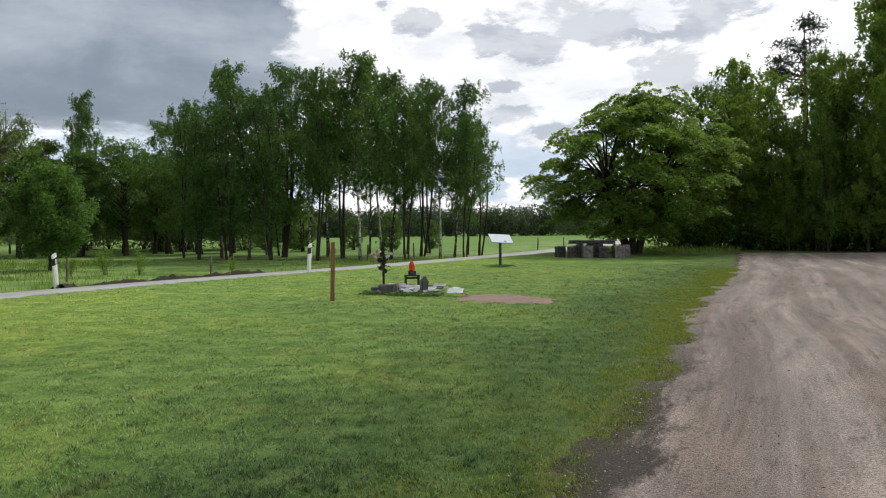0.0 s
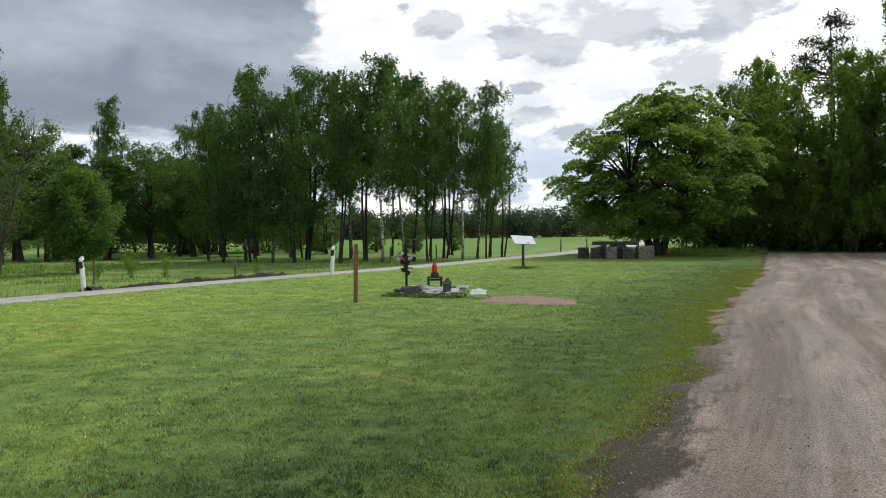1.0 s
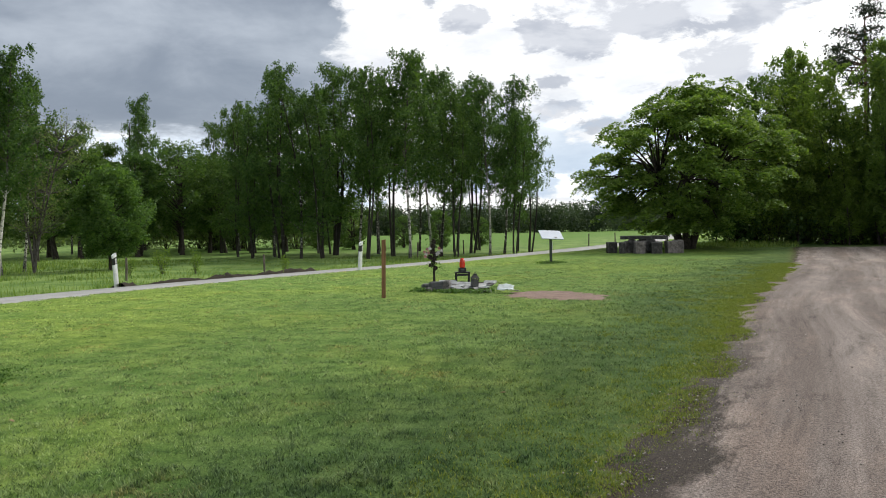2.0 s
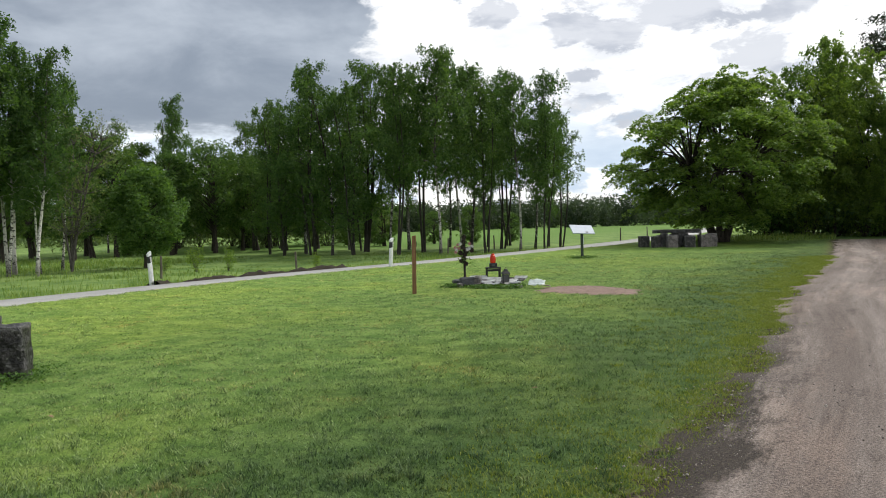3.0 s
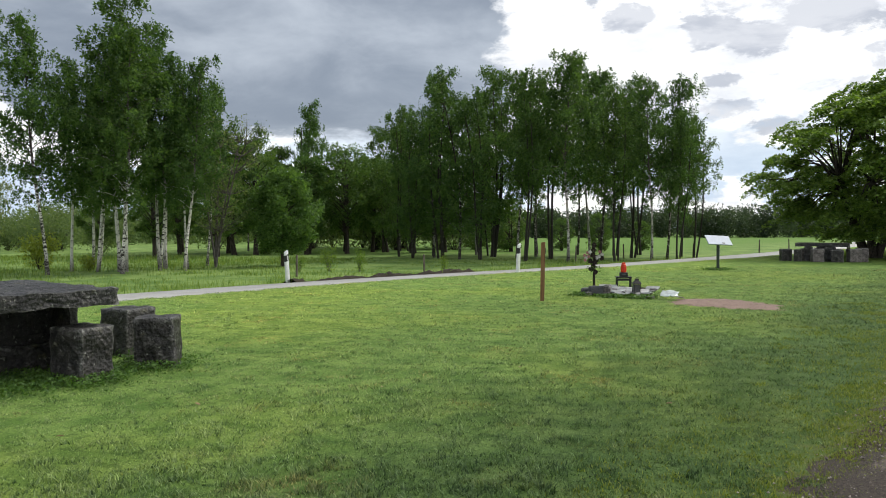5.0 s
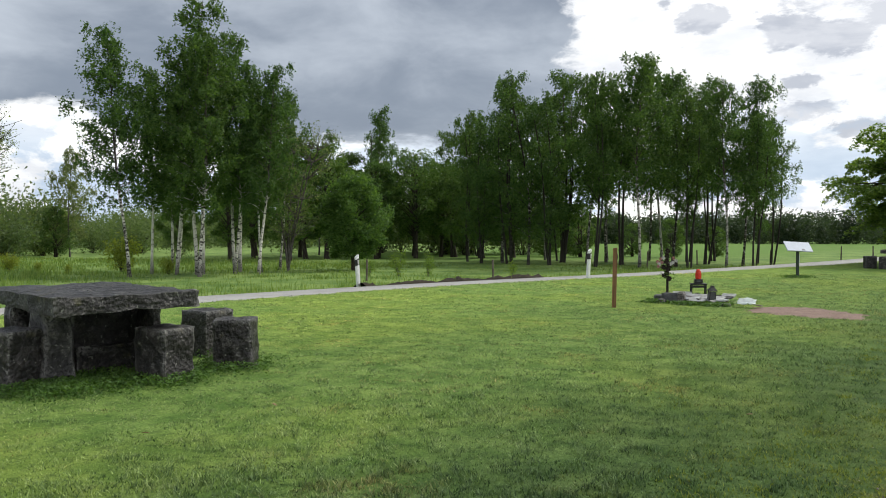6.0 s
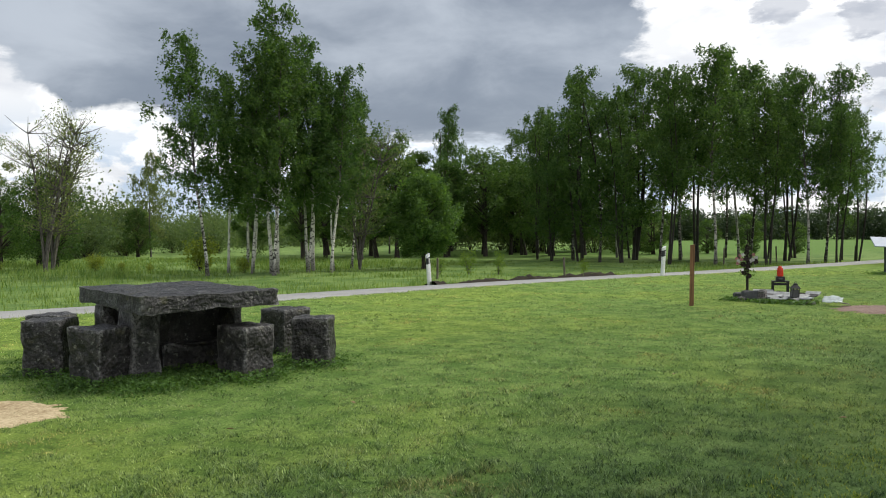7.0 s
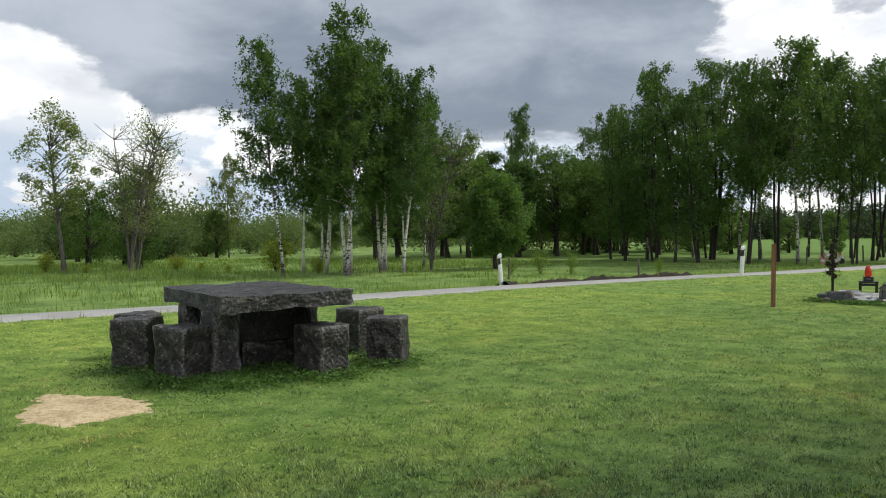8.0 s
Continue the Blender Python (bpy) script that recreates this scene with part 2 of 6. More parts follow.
def make_gravel():
    m, n, out = material("gravel")
    at = n.place()
    v = n.voronoi(at, 55.0)
    grain = n.noise(at, 70.0, 5.0, 0.75)
    along = n.noise(n.stretch(n.attr_vec("lane"), 1.5, 0.07, 1.0), 1.0, 6.0, 0.68)
    patch = n.noise(n.stretch(n.attr_vec("lane"), 1.4, 0.30, 1.0), 1.0, 6.0, 0.7)
    c = n.mix(n.smooth(grain, 0.3, 0.72), (0.068, 0.055, 0.047), (0.38, 0.32, 0.285))
    c = n.mix(n.smooth(along, 0.38, 0.62), n.mix(1.0, c, (0.58, 0.54, 0.52), "MULTIPLY"), c)
    c = n.mix(n.smooth(patch, 0.48, 0.62), c, n.mix(1.0, c, (1.36, 1.32, 1.28), "MULTIPLY"))
    lane = n.add("ShaderNodeSeparateXYZ")
    n.link(n.attr_vec("lane"), lane.inputs[0])
    edge = n.math("ADD", lane.outputs[0], n.math("MULTIPLY", n.math("SUBTRACT", n.noise(n.stretch(n.attr_vec("lane"), 1.6, 0.45, 1.0), 1.5, 6.0, 0.72), 0.5), 1.5))
    mud = n.math("MULTIPLY", n.math("MULTIPLY", n.smooth(edge, 0.44, 0.24), n.smooth(lane.outputs[0], 0.9, 0.5)), n.smooth(lane.outputs[1], 27.0, 19.0, 0.12, 1.0))
    c = n.mix(mud, c, n.mix(n.smooth(grain, 0.35, 0.65), (0.011, 0.008, 0.006), (0.062, 0.047, 0.035)))
    ridge = n.noise(n.stretch(n.attr_vec("lane"), 9.0, 0.5, 1.0), 1.0, 3.0, 0.6)
    c = n.mix(n.smooth(ridge, 0.56, 0.72), c, n.mix(1.0, c, (0.72, 0.71, 0.70), "MULTIPLY"))
    c = n.mix(n.smooth(n.noise(n.stretch(n.attr_vec("lane"), 2.4, 0.55, 1.0), 1.0, 6.0, 0.72), 0.55, 0.70), c, n.mix(1.0, c, (0.45, 0.42, 0.40), "MULTIPLY"))
    peb = n.smooth(v.outputs["Distance"], 0.28, 0.1)
    pick = n.math("GREATER_THAN", n.math("ADD", n.noise(at, 60.0, 1.0), n.math("MULTIPLY", n.smooth(along, 0.45, 0.65), 0.12)), 0.63)
    c = n.mix(n.math("MULTIPLY", peb, pick), c, (0.36, 0.33, 0.30))
    h = n.math("ADD", grain, n.math("MULTIPLY", peb, 0.4))
    surface(n, out, c, 0.85, h, 0.5, 0.02, spec=0.25)
    return m


def attr_vec(self, name):
    return self.add("ShaderNodeAttribute", attribute_name=name).outputs["Vector"]


Nodes.attr_vec = attr_vec


def make_asphalt():
    m, n, out = material("road_asphalt")
    at = n.place()
    grain = n.noise(at, 45.0, 4.0, 0.7)
    c = n.mix(n.smooth(grain, 0.3, 0.7), (0.30, 0.30, 0.29), (0.44, 0.43, 0.41))
    c = n.mix(n.smooth(n.noise(at, 0.8, 5.0, 0.6), 0.45, 0.7), c, (0.30, 0.295, 0.28))
    surface(n, out, c, 0.8, grain, 0.4, 0.01)
    return m


def make_basalt(name, dark, light, lichen=0.35):
    m, n, out = material(name)
    at = n.local()
    fine, mid = n.noise(at, 40.0, 6.0, 0.7), n.noise(at, 7.0, 5.0, 0.65)
    pits = n.voronoi(at, 26.0)
    c = n.mix(n.smooth(n.math("ADD", n.math("MULTIPLY", fine, 0.5), n.math("MULTIPLY", mid, 0.5)), 0.40, 0.62), dark, light)
    speck = n.smooth(n.noise(at, 75.0, 3.0, 0.6), 0.60, 0.70)
    c = n.mix(n.math("MULTIPLY", speck, 0.4), c, (0.20, 0.195, 0.185))
    spots = n.math("MULTIPLY", n.smooth(n.noise(at, 19.0, 4.0, 0.7), 0.60, 0.68), lichen)
    c = n.mix(spots, c, (0.30, 0.30, 0.27))
    splash = n.math("MULTIPLY", n.smooth(n.noise(at, 6.5, 6.0, 0.72), 0.53, 0.63), n.smooth(fine, 0.36, 0.56))
    c = n.mix(n.math("MULTIPLY", splash, lichen * 0.55), c, (0.185, 0.180, 0.165))
    c = n.mix(n.math("MULTIPLY", n.smooth(n.noise(at, 5.0, 3.0), 0.6, 0.72), lichen * 0.5), c, (0.16, 0.15, 0.07))
    crack = n.voronoi(n.stretch(n.mix(0.12, at, n.noise(at, 4.0, 3.0)), 1.0, 1.0, 1.7), 3.2, "DISTANCE_TO_EDGE").outputs["Distance"]
    c = n.mix(n.smooth(crack, 0.022, 0.0), c, (0.006, 0.006, 0.006))
    # convex edges paler: wear, and the highlights along them put into the colour
    worn = n.add("ShaderNodeNewGeometry").outputs["Pointiness"]
    c = n.mix(n.math("MULTIPLY", n.math("MULTIPLY", n.smooth(worn, 0.51, 0.58), n.smooth(fine, 0.40, 0.55)), 0.8), c, (0.22, 0.215, 0.205))
    h = n.math("ADD", n.math("ADD", mid, n.math("MULTIPLY", fine, 0.5)), n.math("MULTIPLY", pits.outputs["Distance"], 0.5))
    surface(n, out, c, n.math("ADD", n.math("MULTIPLY", fine, 0.35), 0.34), h, 0.9, 0.028, spec=0.45)
    return m


def make_birch_bark(name, pale, share):
    """Birch bark: pale paper with dark marks, a rough dark foot, brown upper branches."""
    m, n, out = material(name)
    at = n.local()
    bands = n.noise(n.stretch(at, 4.0, 4.0, 7.0), 1.3, 6.0, 0.75)
    sep = n.add("ShaderNodeSeparateXYZ")
    n.link(at, sep.inputs[0])
    foot = n.smooth(n.math("ADD", sep.outputs[2], n.math("MULTIPLY", bands, 2.0)), 2.2, 1.0)
    c = n.mix(n.smooth(n.math("ADD", bands, n.math("MULTIPLY", n.dice(), 0.12)), share, share + 0.07), pale, (0.030, 0.026, 0.022))
    twigs = n.smooth(n.math("ADD", sep.outputs[2], n.math("MULTIPLY", bands, 2.0)), 5.0, 7.0)
    c = n.mix(n.math("MULTIPLY", twigs, 0.88), c, (0.034, 0.026, 0.020))
    c = n.mix(n.math("MULTIPLY", foot, 0.8), c, (0.045, 0.04, 0.034))
    surface(n, out, c, 0.75, bands, 0.5, 0.02)
    return m


def make_bark(name, dark, light):
    m, n, out = material(name)
    at = n.local()
    f = n.noise(n.stretch(at, 9.0, 9.0, 1.6), 2.0, 5.0, 0.7)
    surface(n, out, n.mix(n.smooth(f, 0.35, 0.65), dark, light), 0.9, f, 0.9, 0.03)
    return m


def make_wood():
    m, n, out = material("stained_wood")
    at = n.local()
    f = n.noise(n.stretch(at, 40.0, 40.0, 2.0), 1.0, 4.0, 0.6)
    c = n.mix(n.smooth(f, 0.3, 0.7), (0.12, 0.058, 0.026), (0.25, 0.128, 0.062))
    c = n.mix(n.smooth(n.noise(at, 6.0, 3.0), 0.55, 0.7), c, (0.12, 0.07, 0.04))
    surface(n, out, c, 0.65, f, 0.4, 0.005)
    return m


def make_soil(name, dark, light, scale=24.0):
    m, n, out = material(name)
    at = n.place()
    f, g = n.noise(at, scale, 5.0, 0.7), n.noise(at, 3.0, 4.0, 0.6)
    c = n.mix(n.smooth(n.math("ADD", n.math("MULTIPLY", f, 0.6), n.math("MULTIPLY", g, 0.4)), 0.33, 0.66), dark, light)
    surface(n, out, c, 0.92, f, 0.8, 0.02, spec=0.15)
    return m


GROUND, GRAVEL, ASPHALT = make_ground(), make_gravel(), make_asphalt()
BASALT = make_basalt("basalt", (0.004, 0.004, 0.004), (0.036, 0.031, 0.029), 0.65)
BASALT_TOP = make_basalt("basalt_slab", (0.004, 0.004, 0.004), (0.040, 0.038, 0.038), 0.65)
BASALT_RED = make_basalt("mixed_stone", (0.05, 0.042, 0.04), (0.22, 0.19, 0.18), 0.7)
BIRCH, BIRCH_GREY, BIRCH_DARK = make_birch_bark("birch_bark", (0.62, 0.60, 0.55), 0.54), make_birch_bark("mottled_birch_bark", (0.50, 0.48, 0.43), 0.50), make_birch_bark("dark_birch_bark", (0.16, 0.15, 0.13), 0.40)
BARK, PINE_BARK = make_bark("dark_bark", (0.018, 0.015, 0.012), (0.075, 0.062, 0.05)), make_bark("pine_bark", (0.06, 0.035, 0.025), (0.20, 0.11, 0.07))
GREY_BARK = make_bark("grey_bark", (0.05, 0.045, 0.04), (0.16, 0.145, 0.13))
WOOD = make_wood()
SOIL, SAND, PINK = make_soil("soil", (0.012, 0.010, 0.007), (0.055, 0.045, 0.032)), make_soil("sawdust_sand", (0.30, 0.21, 0.11), (0.66, 0.545, 0.345), 30.0), make_soil("reddish_dirt", (0.16, 0.105, 0.085), (0.31, 0.225, 0.19))
LEAF_BIRCH = foliage("birch_leaves", (0.028, 0.068, 0.021), (0.098, 0.172, 0.052), 0.45)
LEAF_DARK = foliage("woodland_leaves", (0.036, 0.080, 0.026), (0.118, 0.198, 0.060), 0.45)
LEAF_OAK = foliage("broad_leaves", (0.040, 0.088, 0.022), (0.140, 0.230, 0.056), 0.42)
LEAF_BROAD = foliage("layered_leaves", (0.060, 0.120, 0.030), (0.200, 0.305, 0.078), 0.42)
LEAF_LIGHT = foliage("light_leaves", (0.078, 0.138, 0.027), (0.185, 0.275, 0.060), 0.5)
LEAF_WOOD = foliage("hanging_leaves", (0.066, 0.120, 0.030), (0.175, 0.255, 0.064), 0.5)
LEAF_YELLOW = foliage("yellow_leaves", (0.130, 0.170, 0.030), (0.270, 0.310, 0.070), 0.5)
# bluish, low in contrast: the haze of distance is mixed into this leaf colour
LEAF_HORIZON_HAZE = foliage("hazy_horizon_leaves", (0.026, 0.046, 0.032), (0.058, 0.088, 0.054), 0.35)
LEAF_WEED = foliage("weed_leaves", (0.034, 0.084, 0.020), (0.112, 0.205, 0.052), 0.35)
LEAF_GREY = foliage("willow_leaves", (0.090, 0.125, 0.075), (0.20, 0.24, 0.15), 0.6)
LEAF_PINE = foliage("pine_needles", (0.012, 0.024, 0.013), (0.032, 0.050, 0.026), 0.1)
BLADES = lawn_blades()
STRAW = foliage("meadow_blades", (0.082, 0.155, 0.042), (0.225, 0.300, 0.105), 0.45)
LEAF_ROUND = foliage("maple_leaves", (0.042, 0.098, 0.032), (0.125, 0.220, 0.070), 0.45)
# greyed leaf colour with painted haze, for far bushes and woods
LEAF_FAR_HAZE = foliage("hazy_distant_leaves", (0.066, 0.108, 0.054), (0.140, 0.192, 0.094), 0.45)
MOSS = foliage("verge_blades", (0.085, 0.135, 0.026), (0.225, 0.265, 0.065), 0.3)

# ---- mesh helpers ----


def part(name, bm, mat, parent=None, label=""):
    me = bpy.data.meshes.new(name)
    bm.to_mesh(me)
    bm.free()
    me.materials.append(mat)
    ob = new(name, me)
    ob.parent = parent
    return tagged(ob, label)


def raw(name, verts, faces, mat, parent=None, label="", smooth=False):
    """One mesh object from arrays: verts (n, 3), faces (m, k)."""
    verts, faces = np.asarray(verts, np.float32), np.asarray(faces, np.int32)
    me = bpy.data.meshes.new(name)
    me.vertices.add(len(verts))
    me.vertices.foreach_set("co", verts.ravel())
    m, k = faces.shape
    me.loops.add(m * k)
    me.loops.foreach_set("vertex_index", faces.ravel())
    me.polygons.add(m)
    me.polygons.foreach_set("loop_start", np.arange(m, dtype=np.int32) * k)
    me.update(calc_edges=True)
    me.validate()
    if smooth:
        me.polygons.foreach_set("use_smooth", np.ones(m, bool))
    me.materials.append(mat)
    ob = new(name, me)
    ob.parent = parent
    return tagged(ob, label)


def empty(name, m, label="", category="", group="", kind=""):
    ob = new(name)
    ob.matrix_basis = m
    ob.empty_display_size = 0.2
    return tagged(ob, label, category, group, kind)


def box(bm, cx, cy, cz, sx, sy, sz, bevel=0.0, turn=0.0, segs=2):
    """A box by centre and size, with rounded edges, added to bm."""
    made = bmesh.ops.create_cube(bm, size=1.0, matrix=pose(cx, cy, cz, 0, 0, turn) @ Matrix.Diagonal((sx, sy, sz, 1)))
    if bevel:
        edges = {e for v in made["verts"] for e in v.link_edges}
        bmesh.ops.bevel(bm, geom=list(edges), offset=bevel, segments=segs, affect="EDGES", profile=0.6)
    return bm


def lathe(bm, rings, sides=16, at=(0, 0, 0)):
    """A turned body from (radius, height) rings, closed at both ends."""
    loops = []
    for r, z in rings:
        loops.append([bm.verts.new((at[0] + r * math.cos(2 * math.pi * i / sides), at[1] + r * math.sin(2 * math.pi * i / sides), at[2] + z)) for i in range(sides)])
    for a, b in zip(loops, loops[1:]):
        for i in range(sides):
            bm.faces.new((a[i], a[(i + 1) % sides], b[(i + 1) % sides], b[i]))
    bm.faces.new(loops[0][::-1])
    bm.faces.new(loops[-1])
    return bm


def tubes(paths, sides=6):
    """Tapered tubes: each path is a list of (point, radius). Returns verts, faces."""
    verts, faces = [], []
    for path in paths:
        pts = [Vector(p) for p, _ in path]
        start = len(verts)
        for i, (p, r) in enumerate(path):
            d = (pts[min(i + 1, len(pts) - 1)] - pts[max(i - 1, 0)]).normalized()
            s = d.cross(Vector((0, 0, 1)) if abs(d.z) < 0.9 else Vector((1, 0, 0))).normalized()
            u = s.cross(d)
            for k in range(sides):
                a = 2 * math.pi * k / sides
                verts.append(pts[i] + float(r) * (math.cos(a) * s + math.sin(a) * u))
        for i in range(len(path) - 1):
            for k in range(sides):
                a, b = start + i * sides + k, start + i * sides + (k + 1) % sides
                faces.append((a, b, b + sides, a + sides))
    return [tuple(v) for v in verts], faces


def leaves(points, rng, size, spread=0.35, hang=0.0, slim=0.6, level=0.0, whole=False):
    """A small leaf spray at each point: three-cornered, or whole bent four-cornered ones."""
    p = np.asarray(points, float)
    n = len(p)
    u = rng.normal(size=(n, 3))
    u[:, 2] = u[:, 2] * (1 - level) - hang
    u /= np.linalg.norm(u, axis=1)[:, None]
    w = rng.normal(size=(n, 3)) * (1 - level) + np.array([0, 0, 2.0 * level])
    v = np.cross(u, w)
    v /= np.linalg.norm(v, axis=1)[:, None]
    s = (size * rng.uniform(1 - spread, 1 + spread, n))[:, None]
    k = np.cross(u, v) * s * 0.18
    if whole:
        verts = np.stack([p - u * s, p + v * s * slim + k, p + u * s, p - v * s * slim + k], 1)
    else:
        verts = np.stack([p + u * s, p - u * s * 0.6 + v * s * slim, p - u * s * 0.75 - v * s * slim], 1)
    m = verts.shape[1]
    return verts.reshape(-1, 3), np.arange(n * m).reshape(n, m)


def rough_block(sx, sy, sz, rng_seed, amount=0.03, cuts=7, bevel=0.05, tilt=0.0):
    """A hewn stone: a box with worn edges, broken by noise, standing on z = 0."""
    bm = bmesh.new()
    box(bm, 0, 0, sz / 2, sx, sy, sz)
    bmesh.ops.subdivide_edges(bm, edges=bm.edges[:], cuts=cuts, use_grid_fill=True)
    off = Vector((rng_seed * 7.3, rng_seed * 3.1, rng_seed * 1.7))
    for v in bm.verts:
        c = v.co
        # round the corners: pull in where two or more faces meet
        q = Vector((abs(c.x) / (sx / 2), abs(c.y) / (sy / 2), abs(c.z - sz / 2) / (sz / 2)))
        near = sorted(q, reverse=True)
        pull = max(0.0, near[1] - 0.92) / 0.08
        d = Vector((c.x / sx, c.y / sy, (c.z - sz / 2) / sz)).normalized()
        big = noise.noise(c * 3.1 + off) * amount + noise.noise(c * 9.0 + off) * amount * 0.6 + (noise.voronoi(c * 7.0 + off)[0][0] - 0.35) * amount * 1.3 + noise.noise(c * 21.0 + off) * amount * 0.25
        big += math.floor(noise.noise(c * 5.3 - off) * 5) / 5 * amount * 0.9
        v.co = c - d * bevel * pull * (0.6 + 0.6 * abs(noise.noise(c * 6 + off))) + d * big + Vector((tilt * c.z, 0, 0))
        v.co.z = max(v.co.z, -0.02)
    return bm


# ---- the lie of the land ----
ROAD_EDGE = [(-95, -85), (-38, -30), (-22.5, -6.5), (-17.0, 4.0), (-14.4, 8.75), (-12.75, 11.7), (-10.9, 15.5), (-9.2, 19.2), (-7.1, 23.2), (-4.7, 27.3), (-1.7, 32.2), (2.0, 39.2), (6.0, 47.3), (11.5, 60.0), (18.0, 80.0), (27.0, 112.0), (42.0, 140.0), (90.0, 172.0)]
TRACK_EDGE = [(-6.0, -12.0), (-2.2, -3.5), (-0.75, 0.5), (0.35, 3.2), (1.0, 4.73), (1.62, 6.22), (2.45, 8.3), (3.1, 10.0), (4.0, 12.8), (5.25, 15.8), (8.0, 22.0), (11.2, 30.0), (15.3, 40.8)]


def curve(points, step=0.5):
    """A smooth line through the points, as evenly spaced samples."""
    p = [np.array(q, float) for q in points]
    p = [2 * p[0] - p[1], *p, 2 * p[-1] - p[-2]]
    out = []
    for a, b, c, d in zip(p, p[1:], p[2:], p[3:]):
        k = max(2, int(np.linalg.norm(c - b) / step))
        for i in range(k):
            t = i / k
            out.append(0.5 * (2 * b + (c - a) * t + (2 * a - 5 * b + 4 * c - d) * t * t + (3 * b - a - 3 * c + d) * t ** 3))
    out.append(p[-2])
    return np.array(out)


def normals(line):
    d = np.gradient(line, axis=0)
    d /= np.linalg.norm(d, axis=1)[:, None]
    return np.stack([-d[:, 1], d[:, 0]], 1)


ROAD, TRACK = curve(ROAD_EDGE, 0.8), curve(TRACK_EDGE, 0.14)
ROAD_N, TRACK_N = normals(ROAD), normals(TRACK)
ROAD_WIDE = 2.9


def side(line, nrm, xy):
    """Signed distance from a line: positive to its left."""
    xy = np.asarray(xy, float).reshape(-1, 2)
    out = np.empty(len(xy))
    for i in range(0, len(xy), 4000):
        d = xy[i:i + 4000, None, :] - line[None]
        j = np.argmin((d ** 2).sum(2), 1)
        k = np.arange(len(j))
        dist = np.sqrt((d[k, j] ** 2).sum(1))
        out[i:i + 4000] = np.where((d[k, j] * nrm[j]).sum(1) >= 0, dist, -dist)
    return out


def step(x, lo, hi):
    t = np.clip((x - lo) / (hi - lo), 0, 1)
    return t * t * (3 - 2 * t)


def height(xy):
    xy = np.asarray(xy, float).reshape(-1, 2)
    r = side(ROAD, ROAD_N, xy)
    d = np.hypot(xy[:, 0], xy[:, 1])
    z = -0.24 * step(r, -1.3, 0.05)
    z = z - 0.17 * step(r, ROAD_WIDE + 0.2, ROAD_WIDE + 1.6)
    wave = 0.05 * np.sin(xy[:, 0] * 0.31 + 1.0) * np.sin(xy[:, 1] * 0.23) * step(d, 8, 20) * (1 - np.exp(-np.abs(r) / 3))
    return z + wave - 0.0042 * np.clip(d - 60, 0, 400)


def ground_at(x, y):
    return float(height([(x, y)])[0])


def build_ground():
    angles = np.linspace(0, 2 * math.pi, 420, endpoint=False)
    radii = np.concatenate([[0.05], np.geomspace(0.5, 3000, 250)])
    a, r = np.meshgrid(angles, radii)
    xy = np.stack([-r * np.sin(a), r * np.cos(a)], -1).reshape(-1, 2)
    z = height(xy)
    i, j = np.meshgrid(np.arange(len(radii) - 1), np.arange(420), indexing="ij")
    k = (j + 1) % 420
    faces = np.stack([i * 420 + j, i * 420 + k, (i + 1) * 420 + k, (i + 1) * 420 + j], -1).reshape(-1, 4)
    faces = faces[:, ::-1]
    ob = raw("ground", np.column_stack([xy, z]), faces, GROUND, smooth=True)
    t, rd = side(TRACK, TRACK_N, xy), side(ROAD, ROAD_N, xy)
    d = np.hypot(*xy.T)
    wear = np.where(t > 0, 0.66 * np.exp(-np.clip(t, 0, 9) / 0.36), 0.66)
    wear = np.where(xy[:, 1] > 41, 0, wear)
    bank = step(rd, ROAD_WIDE - 0.1, ROAD_WIDE + 0.3) * (1 - step(rd, ROAD_WIDE + 0.7, ROAD_WIDE + 1.3)) * 0.38
    wear = np.maximum(wear, bank * (xy[:, 1] > 14))
    meadow = step(rd, 0.3, 0.6)
    field = step(rd, 8, 18) * step(d, 56, 68) * step(xy[:, 0], -40, -24)
    for name, values in (("wear", wear), ("meadow", meadow), ("field", field)):
        ob.data.attributes.new(name, "FLOAT", "POINT").data.foreach_set("value", values.astype(np.float32))
    tagged(ob, "mown green lawn and rough meadow running to the woods", "ground", kind="structure")


build_ground()


def build_road():
    n = len(ROAD)
    cols = [0.0, 0.05, 1.45, 2.85, ROAD_WIDE]
    drop = [-0.06, 0.012, 0.035, 0.012, -0.06]
    verts = []
    for c, dz in zip(cols, drop):
        p = ROAD + ROAD_N * c
        z = -0.24 - 0.0042 * np.clip(np.hypot(*p.T) - 60, 0, 400) + dz + 0.02
        verts.append(np.column_stack([p, z]))
    verts = np.concatenate(verts)
    i, j = np.meshgrid(np.arange(len(cols) - 1), np.arange(n - 1), indexing="ij")
    faces = np.stack([i * n + j, i * n + j + 1, (i + 1) * n + j + 1, (i + 1) * n + j], -1).reshape(-1, 4)
    ob = raw("road", verts, faces, ASPHALT, smooth=True)
    tagged(ob, "narrow pale grey asphalt country road beside the lawn", "road", kind="structure")


build_road()


